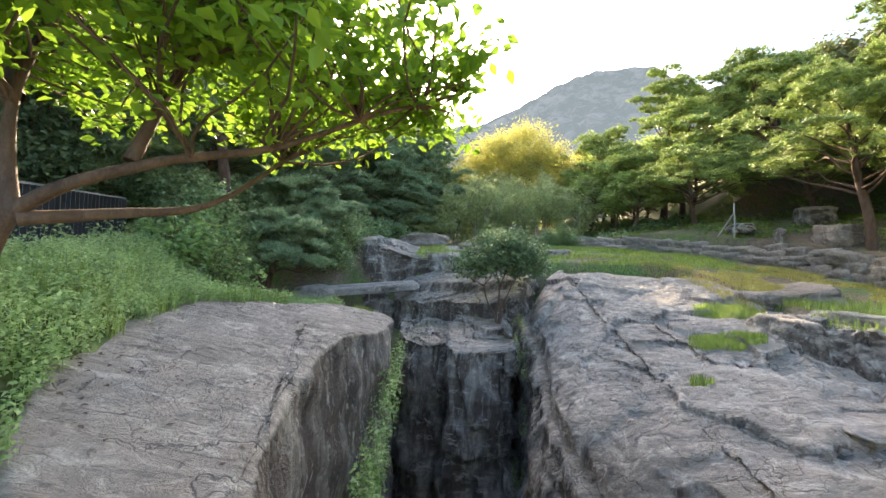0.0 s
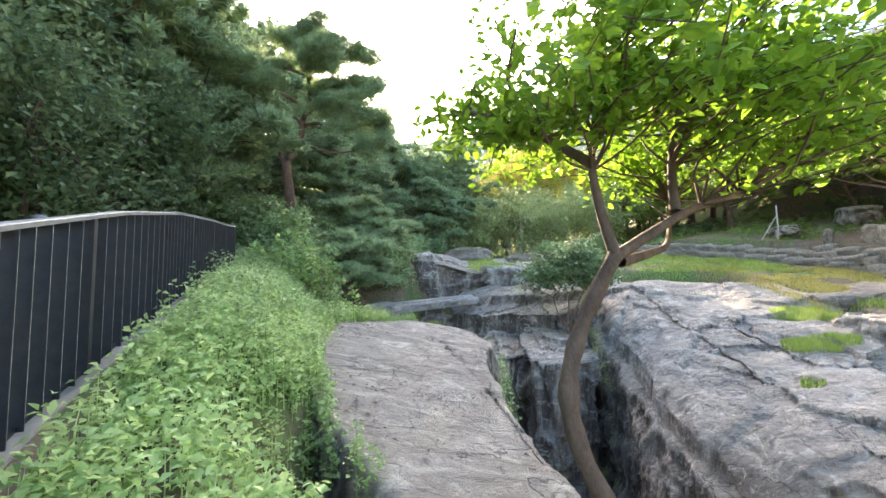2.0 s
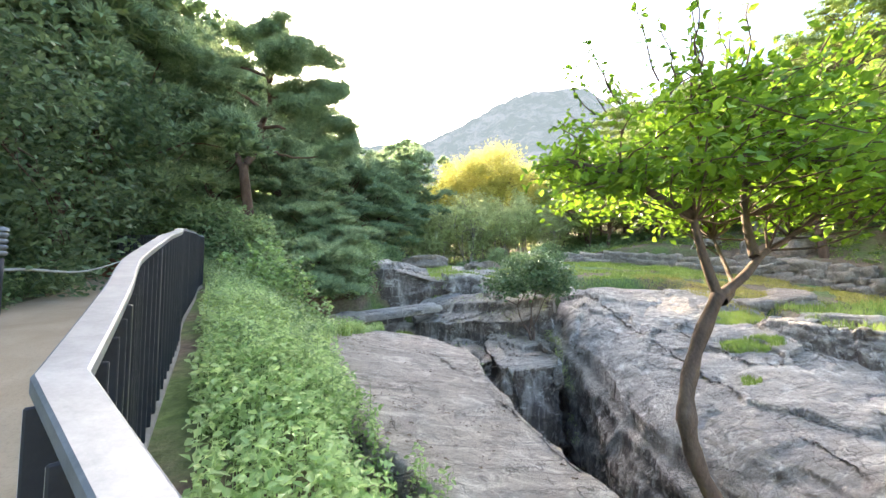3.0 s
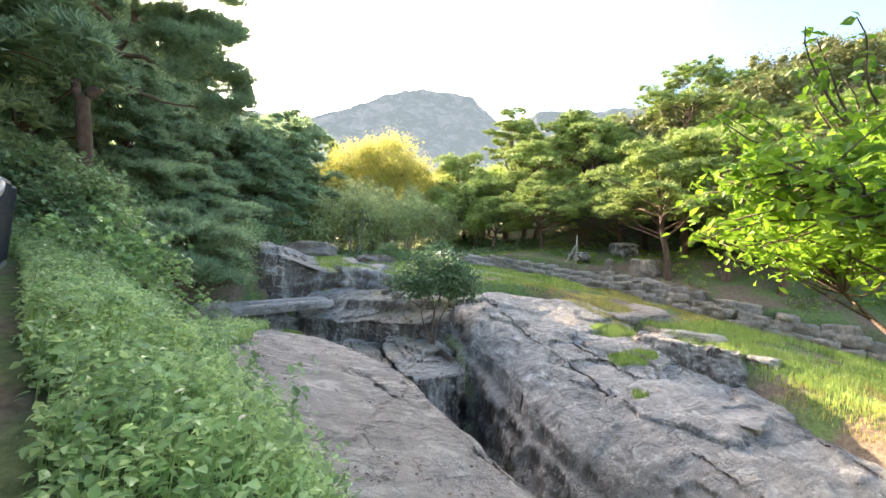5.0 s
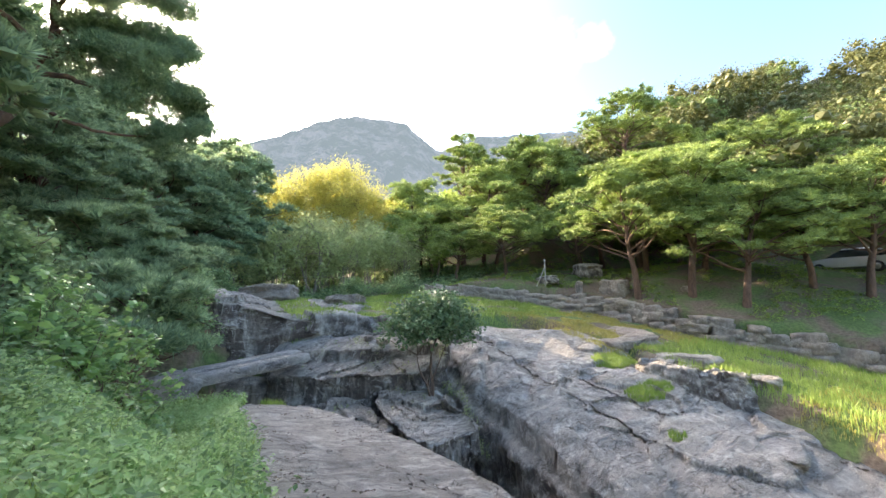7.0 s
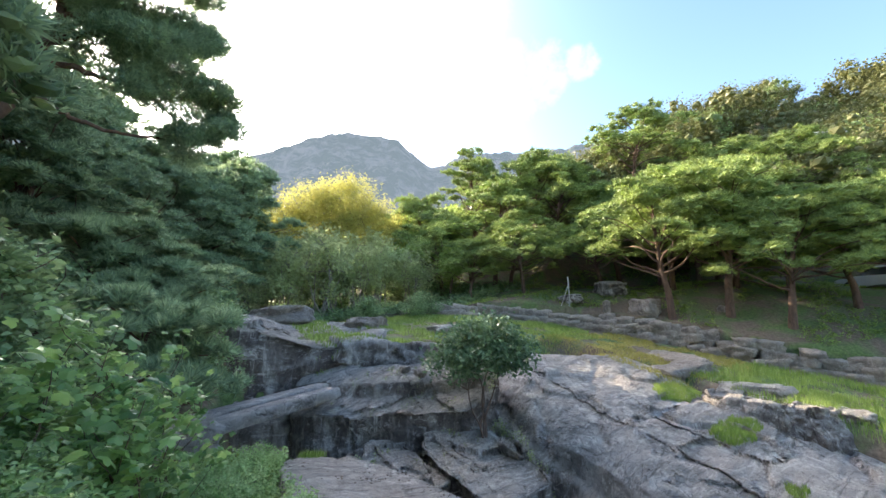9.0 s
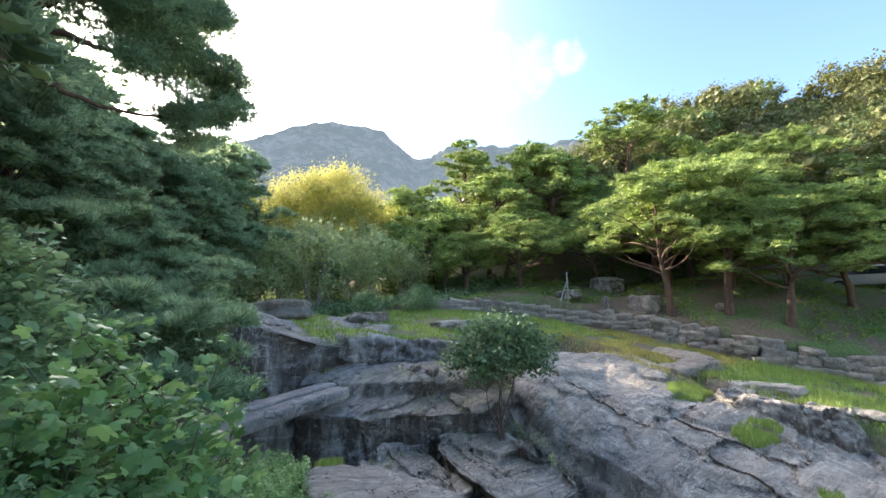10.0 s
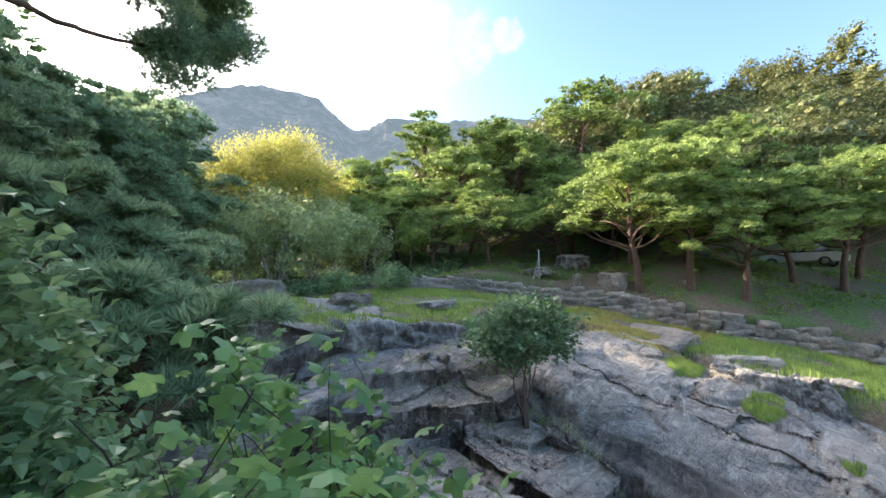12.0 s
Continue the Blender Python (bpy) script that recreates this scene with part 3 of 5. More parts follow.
def make_fence():
    fence = tagged(thing("fence", (-3.6, 0.46, 0.6)), "dark metal fence of upright flat bars with a flat grey handrail", "fence")
    inv = Matrix.Translation((3.6, -0.46, -0.6))
    pts = FENCE

    def mitre(i):
        """Sideways at post i, lengthened at a corner so that the rail keeps its width."""
        a = pts[i] - pts[max(i - 1, 0)] if i else pts[1] - pts[0]
        b = pts[min(i + 1, len(pts) - 1)] - pts[i] if i < len(pts) - 1 else a
        a, b = a / np.linalg.norm(a), b / np.linalg.norm(b)
        d = (a + b) / np.linalg.norm(a + b)
        return np.array((-d[1], d[0])) / max(0.4, float(d @ a))

    # handrail
    bm = bmesh.new()
    rings = []
    for i, p in enumerate(pts):
        side = mitre(i)
        z = rail_z(p[0], p[1])
        ring = []
        for a, b in ((-0.037, -0.03), (-0.037, -0.005), (-0.032, 0), (0.032, 0), (0.037, -0.005), (0.037, -0.03)):
            q = p + side * a
            ring.append(bm.verts.new((q[0], q[1], z + b)))
        rings.append(ring)
    for a, b in zip(rings, rings[1:]):
        for k in range(6):
            bm.faces.new((a[k], a[(k + 1) % 6], b[(k + 1) % 6], b[k]))
    bm.transform(inv)
    part("handrail", bm, RAIL, fence, "flat worn light grey handrail")
    bm = bmesh.new()
    rings = []
    for i, p in enumerate(pts):
        side = mitre(i)
        z = foot_z(p[0], p[1]) + 0.07
        rings.append([bm.verts.new((*(p + side * a), z + b)) for a, b in ((-0.02, 0), (0.02, 0), (0.02, 0.03), (-0.02, 0.03))])
    for a, b in zip(rings, rings[1:]):
        for k in range(4):
            bm.faces.new((a[k], a[(k + 1) % 4], b[(k + 1) % 4], b[k]))
    bm.transform(inv)
    part("bottom_rail", bm, PAINT, fence)
    bm = bmesh.new()
    rings = []
    for i, p in enumerate(pts):
        side = mitre(i)
        z = foot_z(p[0], p[1])
        rings.append([bm.verts.new((*(p + side * a), z + b)) for a, b in ((-0.06, -0.5), (-0.06, -0.03), (-0.05, 0.02), (0.1, 0.02), (0.12, 0.0), (0.12, -0.5))])
    for a, b in zip(rings, rings[1:]):
        for k in range(6):
            bm.faces.new((a[k], a[(k + 1) % 6], b[(k + 1) % 6], b[k]))
    bm.normal_update()
    tagged(part("kerb", bm, CONCRETE), "weathered concrete kerb under the fence", "kerb", kind="structure")
    # flat bars
    seg = np.linalg.norm(np.diff(pts, axis=0), axis=1)
    run = np.concatenate([[0], np.cumsum(seg)])
    h = 0.98

    def bar(w, t, label):
        bm = bmesh.new()
        bmesh.ops.create_cube(bm, size=1)
        for v in bm.verts:
            v.co = (v.co.x * w, v.co.y * t, v.co.z * h)
        bmesh.ops.bevel(bm, geom=bm.edges[:], offset=0.003, segments=1, affect="EDGES")
        # narrow faces of slim bars take the paler colour that stands for caught light
        for f in bm.faces:
            f.material_index = 1 if abs(f.normal.y) > 0.9 and w < 0.03 else 0
        me = bpy.data.meshes.new(label)
        bm.to_mesh(me)
        bm.free()
        me.materials.append(PAINT)
        me.materials.append(LIT_EDGE)
        return me

    slim, stout = bar(0.01, 0.1, "bar"), bar(0.05, 0.1, "post")
    s, k = 0.05, 0
    while s < run[-1]:
        x, y = np.interp(s, run, pts[:, 0]), np.interp(s, run, pts[:, 1])
        x2, y2 = np.interp(min(s + 0.02, run[-1]), run, pts[:, 0]), np.interp(min(s + 0.02, run[-1]), run, pts[:, 1])
        post = k % 9 == 0
        ob = new("post" if post else "bar", stout if post else slim)
        ob.parent = fence
        ob.matrix_basis = inv @ pose(x, y, rail_z(x, y) - 0.03 - h / 2, 0, 0, math.degrees(math.atan2(y2 - y, x2 - x)))
        s += 0.165
        k += 1


make_fence()


# ---- plants ----
rng = np.random.default_rng(7)


def leaves(points, size, fold=0.25, up=0.6, long=1.7, spread=0.35, tip=None):
    """Kite-shaped folded leaves at points: verts and triangles. up: how flat they lie."""
    n = len(points)
    normal = rng.normal(0, 1, (n, 3))
    normal[:, 2] = np.abs(normal[:, 2]) + up * 2.0
    normal /= np.linalg.norm(normal, axis=1)[:, None]
    way = rng.normal(0, 1, (n, 3))
    way -= normal * np.sum(way * normal, 1)[:, None]
    way /= np.linalg.norm(way, axis=1)[:, None]
    side = np.cross(normal, way)
    s = size * rng.uniform(0.6, 1.25, n)[:, None]
    w = s / long * 0.5 * 1.0
    base = points
    mid = base + way * s * 0.45 - normal * s * 0.02
    end = base + way * s - normal * s * 0.12
    l = base + way * s * 0.42 + side * w + normal * w * fold
    r = base + way * s * 0.42 - side * w + normal * w * fold
    l2 = base + way * s * 0.75 + side * w * 0.62 + normal * (w * fold * 0.5 - s * 0.05)
    r2 = base + way * s * 0.75 - side * w * 0.62 + normal * (w * fold * 0.5 - s * 0.05)
    verts = np.stack([base, l, mid, r, l2, end, r2], 1).reshape(-1, 3)
    tri = np.array([(0, 2, 1), (0, 3, 2), (1, 2, 4), (2, 5, 4), (2, 3, 6), (2, 6, 5)])
    faces = (np.arange(n)[:, None, None] * 7 + tri[None]).reshape(-1, 3)
    return verts, faces


def blades(points, height, width=0.008, lean=0.45):
    """Grass blades: two bent pieces each."""
    n = len(points)
    h = height * rng.uniform(0.5, 1.3, n)[:, None]
    a = rng.uniform(0, 2 * math.pi, n)
    side = np.stack([np.cos(a), np.sin(a), 0 * a], 1) * width
    b = rng.uniform(0, 2 * math.pi, n)
    bend = np.stack([np.cos(b), np.sin(b), 0 * b], 1) * lean * rng.uniform(0.2, 1.2, n)[:, None]
    up = np.array((0, 0, 1.0))
    p1 = points + h * (0.55 * up + 0.2 * bend)
    p2 = points + h * (0.92 * up + 0.75 * bend)
    verts = np.stack([points - side, points + side, p1 + side * 0.8, p1 - side * 0.8, p2], 1).reshape(-1, 3)
    tri = np.array([(0, 1, 2), (0, 2, 3), (3, 2, 4)])
    return verts, (np.arange(n)[:, None, None] * 5 + tri[None]).reshape(-1, 3)


def needles(points, ways, size, count=7, width=0.02):
    """Tufts of needles: count thin blades that fan out from each point."""
    n = len(points)
    p = np.repeat(points, count, 0)
    d = np.repeat(ways, count, 0) + rng.normal(0, 0.62, (n * count, 3))
    d /= np.linalg.norm(d, axis=1)[:, None]
    s = size * rng.uniform(0.65, 1.25, n * count)[:, None]
    side = np.cross(d, rng.normal(0, 1, (n * count, 3)))
    side /= np.linalg.norm(side, axis=1)[:, None] + 1e-9
    verts = np.stack([p - side * width, p + side * width, p + d * s], 1).reshape(-1, 3)
    return verts, np.arange(n * count * 3).reshape(-1, 3)


def _ball():
    """A coarse round lump: verts and triangles of an octahedron split once."""
    bm = bmesh.new()
    bmesh.ops.create_icosphere(bm, subdivisions=1, radius=1.0)
    v = np.array([q.co[:] for q in bm.verts])
    f = np.array([[q.index for q in g.verts] for g in bm.faces])
    bm.free()
    return v, f


BALL = _ball()


def cores(centres, radii, squash):
    """Dense lumpy hearts added inside foliage clumps to block light, one at each centre."""
    n, m = len(centres), len(BALL[0])
    v = BALL[0][None] * (radii[:, None, None] * np.array((1, 1, squash))) * rng.uniform(0.7, 1.25, (n, m, 1)) + centres[:, None]
    return v.reshape(-1, 3), (np.arange(n)[:, None, None] * m + BALL[1][None]).reshape(-1, 3)


def merge(pieces):
    vs, fs, o = [], [], 0
    for v, f in pieces:
        vs.append(v)
        fs.append(f + o)
        o += len(v)
    return np.concatenate(vs), np.concatenate(fs)


def limb(a, b, r0, r1, sag=0.15, wild=0.12, n=7, sides=6):
    """A crooked tapering branch from a to b."""
    a, b = np.array(a, float), np.array(b, float)
    d = np.linalg.norm(b - a)
    pts = []
    off = rng.normal(0, wild * d * 0.35, (3, 3))
    for i in range(n + 1):
        t = i / n
        p = a * (1 - t) + b * t
        p = p + (off[0] * math.sin(math.pi * t) + off[1] * math.sin(2 * math.pi * t) * 0.6 + off[2] * math.sin(3 * math.pi * t) * 0.3)
        p[2] += sag * d * math.sin(math.pi * t)
        pts.append(p)
    return pts, tube(pts, [r0 + (r1 - r0) * i / n for i in range(n + 1)], sides)


def pine(name, label, height=6.5, spread=3.2, lean=(0.8, 0.3), pads=22, low=0.38, thick=0.17, tufts=90, tuft=0.26, needle=None, flat=0.32, at=None, count=5, blade=0.085):
    """A red pine: crooked trunk, limbs, and flat layered pads of needles."""
    tree = tagged(thing(name), label, "pine tree")
    wob = rng.normal(0, 0.16, (4, 2)) * height * 0.14
    trunk = [(0, 0, -0.3)]
    for i in range(1, 6):
        t = i / 5
        trunk.append((lean[0] * t ** 1.2 + (wob[i - 2, 0] if 1 < i else 0), lean[1] * t ** 1.2 + (wob[i - 2, 1] if 1 < i else 0), height * 0.93 * t))
    line = curve_points(trunk, 5)
    radii = [thick * (1.25 - 1.1 * i / len(line)) + (0.35 * thick * math.exp(-i / 1.5)) for i in range(len(line))]
    part("trunk", mesh_of("trunk", *tube(line, radii, 10), BARK), BARK, tree)
    spots = []
    for k in range(pads):
        f = (k + rng.uniform(0.2, 0.8)) / pads
        h = low + (1.0 - low) * f
        reach = spread * (1.0 - max(0, (f - 0.45)) ** 1.5 * 1.75) * rng.uniform(0.4, 1.08)
        a = k * 2.4 + rng.uniform(-0.5, 0.5)
        root = line[min(len(line) - 1, int((h * 0.95) * (len(line) - 1)))] if f < 0.97 else line[-1]
        end = (root[0] + math.cos(a) * reach, root[1] + math.sin(a) * reach, height * (h + rng.uniform(-0.04, 0.06)))
        start = line[max(0, min(len(line) - 1, int((h - 0.1) * 0.95 * (len(line) - 1))))]
        pts, lump = limb(start, end, thick * 0.36 * (1.15 - 0.6 * f), 0.012, 0.06, 0.16)
        part("limb", mesh_of("limb", *lump, BARK), BARK, tree)
        spots.append((end, spread * rng.uniform(0.18, 0.3)))
        for q in (4, 5, 6):
            if rng.random() < 0.5:
                off = rng.normal(0, 0.14 * spread, 3) * (1, 1, 0.3)
                spots.append((np.array(pts[q]) + off + (0, 0, 0.12), spread * rng.uniform(0.13, 0.24)))
    pieces = []
    grain = spread / 3.4
    for c, r in spots:
        m = 3 + int(9 * (r / (spread * 0.25)) ** 2)
        a, rho = rng.uniform(0, 2 * math.pi, m), np.sqrt(rng.uniform(0, 1, m))
        sub = np.array(c) + np.stack([np.cos(a) * rho * r, np.sin(a) * rho * r, flat * r * (1 - rho ** 2) + rng.normal(0, 0.05 * grain, m)], 1)
        pieces.append(cores(sub, grain * rng.uniform(0.1, 0.18, m), 0.45))
        for centre in sub:
            k = max(8, tufts // 8)
            u = rng.normal(0, 1, (k, 3))
            u /= np.linalg.norm(u, axis=1)[:, None]
            u[:, 2] = np.abs(u[:, 2]) - 0.1
            s = grain * rng.uniform(0.2, 0.36)
            pieces.append(needles(centre + u * s * (1, 1, 0.5) * rng.uniform(0.4, 1.0, k)[:, None], u * (0.9, 0.9, 0.4) + (0, 0, 0.5), tuft, count, tuft * blade))
    v, f = merge(pieces)
    part("crown", fast_mesh("crown", v, f, needle or NEEDLE), None, tree)
    return tree


def broadleaf(name, label, category, blobs, count, size, material, stems=(), bark=None, long=1.7, up=0.5, at=(0, 0, 0), hollow=0.35, stem_sides=6, twigs=8):
    """A leafy tree or shrub: stems (start, end, radius), and leaves gathered in clumps within blobs (centre, radii)."""
    tree = tagged(thing(name, at), label, category)
    lumps = []
    for a, b, r in stems:
        part("stem", mesh_of("stem", *limb(a, b, r, r * 0.3, 0.04, 0.12, 8, stem_sides)[1], bark or BARK_GREY), None, tree)
    twig_ends = []
    for c, rad in blobs:
        for _ in range(twigs):
            u = rng.normal(0, 1, 3)
            u /= np.linalg.norm(u)
            end = np.array(c) + u * np.array(rad) * 0.85
            root = np.array(stems[rng.integers(len(stems))][1]) if stems else np.array(c) - (0, 0, rad[2])
            lumps.append(limb(root, end, 0.012 + 0.006 * max(rad), 0.003, 0.05, 0.15, 5, 4)[1])
            twig_ends.append(end)
    tagged(part("twig_mass", mesh_of("twig_mass", *join(lumps), bark or BARK_GREY), None, tree), kind="stuff")
    pieces = []
    share = sum(r[0] * r[1] * r[2] for _, r in blobs) or 1
    for c, rad in blobs:
        n = int(count * rad[0] * rad[1] * rad[2] / share)
        clumps = max(6, n // 16)
        u = rng.normal(0, 1, (clumps, 3))
        u /= np.linalg.norm(u, axis=1)[:, None]
        u *= rng.uniform(hollow, 1.08, clumps)[:, None]
        centre = np.array(c) + u * np.array(rad)
        p = np.repeat(centre, 16, 0) + np.clip(rng.normal(0, 1, (clumps * 16, 3)), -1.5, 1.5) * (min(rad) * 0.13 + size * 0.6)
        pieces.append(leaves(p, size, long=long, up=up))
    v, f = merge(pieces)
    part("crown", fast_mesh("crown", v, f, material), None, tree)
    return tree


# ---- standing surfaces are complete: trees and plants from here ----
from mathutils.bvhtree import BVHTree

_v, _f, _o = [], [], 0
for _verts, _faces in SOLID:
    _v += [tuple(q) for q in _verts]
    _f += [tuple(int(i) + _o for i in q) for q in _faces]
    _o = len(_v)
STAND = BVHTree.FromPolygons(_v, _f)


def put(ob, x, y, turn=0.0, size=1.0, sink=0.0):
    """A copy of a finished thing, set down on the ground at x, y."""
    made = copy_thing(ob, pose(x, y, surf(x, y) - sink, 0, 0, turn))
    made.scale = (size, size, size)
    return made


def set_down(ob, x, y, turn=0.0, size=1.0):
    ob.location = (x, y, surf(x, y))
    ob.rotation_euler = (0, 0, radians(turn))
    ob.scale = (size, size, size)
    return ob


# the small tree beside the fence
def small_tree():
    tree = tagged(thing("small_tree", (-1.42, 1.42, 0.25)), "slender leaning tree with a forked brown trunk and bright green leaves", "tree")
    o = np.array((1.42, -1.42, -0.25))
    trunk = curve_points([(-1.38, 1.42, 0.0), (-1.42, 1.42, 0.5), (-1.48, 1.45, 0.8), (-1.62, 1.46, 1.1), (-1.66, 1.46, 1.35), (-1.59, 1.475, 1.6), (-1.454, 1.477, 1.87)], 5) + o
    lump = [tube(trunk, [0.043 - 0.012 * i / len(trunk) + 0.004 * math.sin(i * 1.7) + 0.007 * math.exp(-((i - 19) / 1.4) ** 2) for i in range(len(trunk))], 12)]
    part("trunk", mesh_of("trunk", *join(lump), BARK_GREY), None, tree)
    fork = np.array((-1.454, 1.477, 1.86)) + o
    mains = [[(0, 0, 0), (-0.05, 0.02, 0.2), (-0.07, 0.05, 0.42), (-0.02, 0.1, 0.75), (0.0, 0.1, 1.15)],
             [(0, 0, 0), (0.16, 0.02, 0.1), (0.4, 0.15, 0.22), (0.72, 0.3, 0.32), (1.1, 0.4, 0.5), (1.45, 0.45, 0.62)],
             [(0.02, 0, -0.02), (0.2, 0.15, 0.02), (0.42, 0.4, 0.1), (0.6, 0.75, 0.4)],
             [(-0.07, 0.05, 0.4), (-0.3, 0.2, 0.6), (-0.6, 0.3, 0.75)],
             [(0.3, 0.1, 0.2), (0.35, 0.2, 0.5), (0.5, 0.3, 0.95)]]
    ends = []
    for m in mains:
        line = curve_points(m, 5) + fork
        part("branch", mesh_of("branch", *tube(line, [0.026 - 0.02 * i / len(line) for i in range(len(line))], 8), BARK_GREY), None, tree)
        ends += [line[int(len(line) * q)] for q in (0.45, 0.6, 0.75, 0.88)] + [line[-1]]
    pieces, tw = [], []
    centre, rad = np.array((-1.08, 1.72, 2.54)) + o, np.array((1.18, 1.0, 0.62))
    for k in range(300):
        u = rng.normal(0, 1, 3)
        u /= np.linalg.norm(u)
        u[2] = abs(u[2]) * 1.0 - 0.32
        tip = centre + u * rad * rng.uniform(0.45, 1.12)
        root = min((ends[q] for q in rng.integers(len(ends), size=9)), key=lambda e: np.linalg.norm(e - tip))
        pts, lump = limb(root, tip, 0.007, 0.002, 0.03, 0.14, 6, 4)
        tw.append(lump)
        line = curve_points(pts, 4)
        keep = line[len(line) // 3:]
        p = keep[rng.integers(len(keep), size=40)] + rng.normal(0, 0.04, (40, 3))
        pieces.append(leaves(p, 0.058, up=0.32, long=1.75))
    for k in range(70):                         # upright shoots that stand out of the crown
        a, q = rng.uniform(0, 2 * math.pi), 0.8 * math.sqrt(rng.uniform(0, 1))
        foot = centre + (math.cos(a) * q * 1.1, math.sin(a) * q * 0.9, 0.45 * math.sqrt(1 - 0.8 * q * q))
        pts, lump = limb(foot, foot + (0.25 * math.cos(a) * q, 0.25 * math.sin(a) * q, rng.uniform(0.12, 0.3)), 0.005, 0.002, 0.02, 0.1, 5, 4)
        tw.append(lump)
        line = curve_points(pts, 3)
        pieces.append(leaves(np.repeat(line, 1, 0) + rng.normal(0, 0.012, line.shape), 0.05, up=0.3, long=1.75))
    tagged(part("twig_mass", mesh_of("twig_mass", *join(tw), BARK_GREY), None, tree), kind="stuff")
    v, f = merge(pieces)
    part("crown", fast_mesh("crown", v, f, LEAF_BRIGHT), None, tree, "bright yellow-green ovate leaves")


small_tree()


def bush_tree():
    stems = [((0, 0, -0.15), (-0.5, 0.0, 1.2), 0.035), ((0.05, 0, -0.15), (0.15, 0.1, 1.5), 0.045), ((0.08, 0.02, -0.1), (0.6, 0.1, 1.5), 0.03), ((0, 0.05, 0), (-0.1, 0.3, 1.7), 0.03)]
    blobs = [((0.05, 0, 2.25), (1.15, 1.1, 0.65)), ((-0.85, 0.1, 1.95), (0.72, 0.75, 0.45)), ((0.95, 0.0, 2.05), (0.75, 0.75, 0.55)), ((0.3, 0.1, 2.7), (0.7, 0.7, 0.4))]
    broadleaf("bush_tree", "small round dark-green tree growing from a rock crack", "tree", blobs, 6200, 0.135, LEAF_BUSH, stems, at=(1.62, 13.5, surf(1.62, 13.5)), up=0.2, twigs=4)


bush_tree()

# pines: a few kinds, then copies
pine_a = set_down(pine("pine", "leaning red pine with layered green needle pads above the stone terrace", 6.9, 3.8, (-1.2, 0.2), pads=26, low=0.44, tufts=150, tuft=0.19, flat=0.55, thick=0.15), 16.3, 16.2)
pine_b = set_down(pine("pine", "crooked red pine with wide flat green crown on the terrace", 5.6, 3.6, (0.9, -0.5), pads=24, low=0.42, tufts=150, tuft=0.19, flat=0.55, thick=0.15), 18.2, 11.9)
pine_c = set_down(pine("pine", "tall dark pine with low boughs on the wooded slope", 10.5, 4.2, (0.5, 0.4), pads=44, low=0.12, thick=0.2, needle=NEEDLE_DARK, flat=0.36, tufts=110, tuft=0.3, blade=0.1), -11.5, 19, 0, 0.8)
pine_d = set_down(pine("pine", "umbrella-crowned pine standing above the other trees", 12.6, 2.9, (0.6, 0.2), pads=24, low=0.68, thick=0.22, tufts=110, tuft=0.26), 18.5, 36)
for ob in (pine_a, pine_b, pine_d):
    tagged(ob, group="pines on the terrace and slope")
tagged(pine_c, group="pines on the shaded slope")
for x, y, turn, size, kind in [(17.9, 14.2, 200, 1.12, 0), (20.4, 18.2, 40, 1.0, 0), (19.9, 22.8, 130, 0.9, 1), (14.9, 25.4, 200, 0.78, 1), (12.6, 28.6, 20, 0.75, 1), (16.4, 28.4, 300, 0.9, 1),
                               (17.6, 31.6, 80, 1.15, 0), (13.2, 33.0, 140, 1.0, 1), (15.2, 38.5, 10, 1.2, 0), (21.9, 15.4, 330, 1.0, 1), (22.0, 10.4, 60, 0.95, 1), (23.5, 20.5, 210, 1.2, 1), (25, 17.5, 10, 1.08, 0), (24, 24, 300, 1.12, 0),
                               (21.5, 28.5, 150, 1.04, 0), (32, 16, 30, 1.12, 1), (30, 21, 220, 1.20, 0), (22, 31, 70, 1.20, 0), (22.5, 8.5, 170, 0.96, 0), (27, 8, 300, 1.12, 1), (33, 28, 100, 1.28, 0), (28, 34, 190, 1.28, 1),
                               (35, 16, 60, 1.20, 0), (36, 9, 120, 1.20, 1), (33, 4, 10, 1.20, 0), (40, 22, 250, 1.36, 0), (26, 42, 40, 1.28, 0), (33, 39, 330, 1.36, 1)]:
    put((pine_a, pine_b)[kind], x, y, turn, size)
for x, y, turn, size in [(-9.2, 21, 60, 0.66), (-7.4, 24.5, 140, 0.66), (-13.5, 15, 210, 1.1), (-15, 22, 20, 1.2), (-11, 27, 300, 0.85), (-6.2, 29, 110, 0.85), (-4.6, 34, 250, 0.85), (-10, 35, 80, 1.2), (-15, 31, 190, 1.3),
                         (-14, 10, 330, 1.1), (-17, 15, 90, 1.2), (-13, 5, 150, 1.0), (-16, 8, 10, 1.2), (-3.0, 41, 45, 1.2), (-9, 43, 200, 1.2), (-12.5, 12.5, 280, 1.0), (-5, 50, 45, 1.1), (-12, 50, 90, 1.3),
                         (-19, 20, 0, 1.3), (-18, 3, 60, 1.3), (-14, -3, 160, 1.2), (-20, 28, 220, 1.4), (-2.6, 33.5, 20, 0.95), (-4.4, 30, 75, 0.8)]:
    put(pine_c, x, y, turn, size)


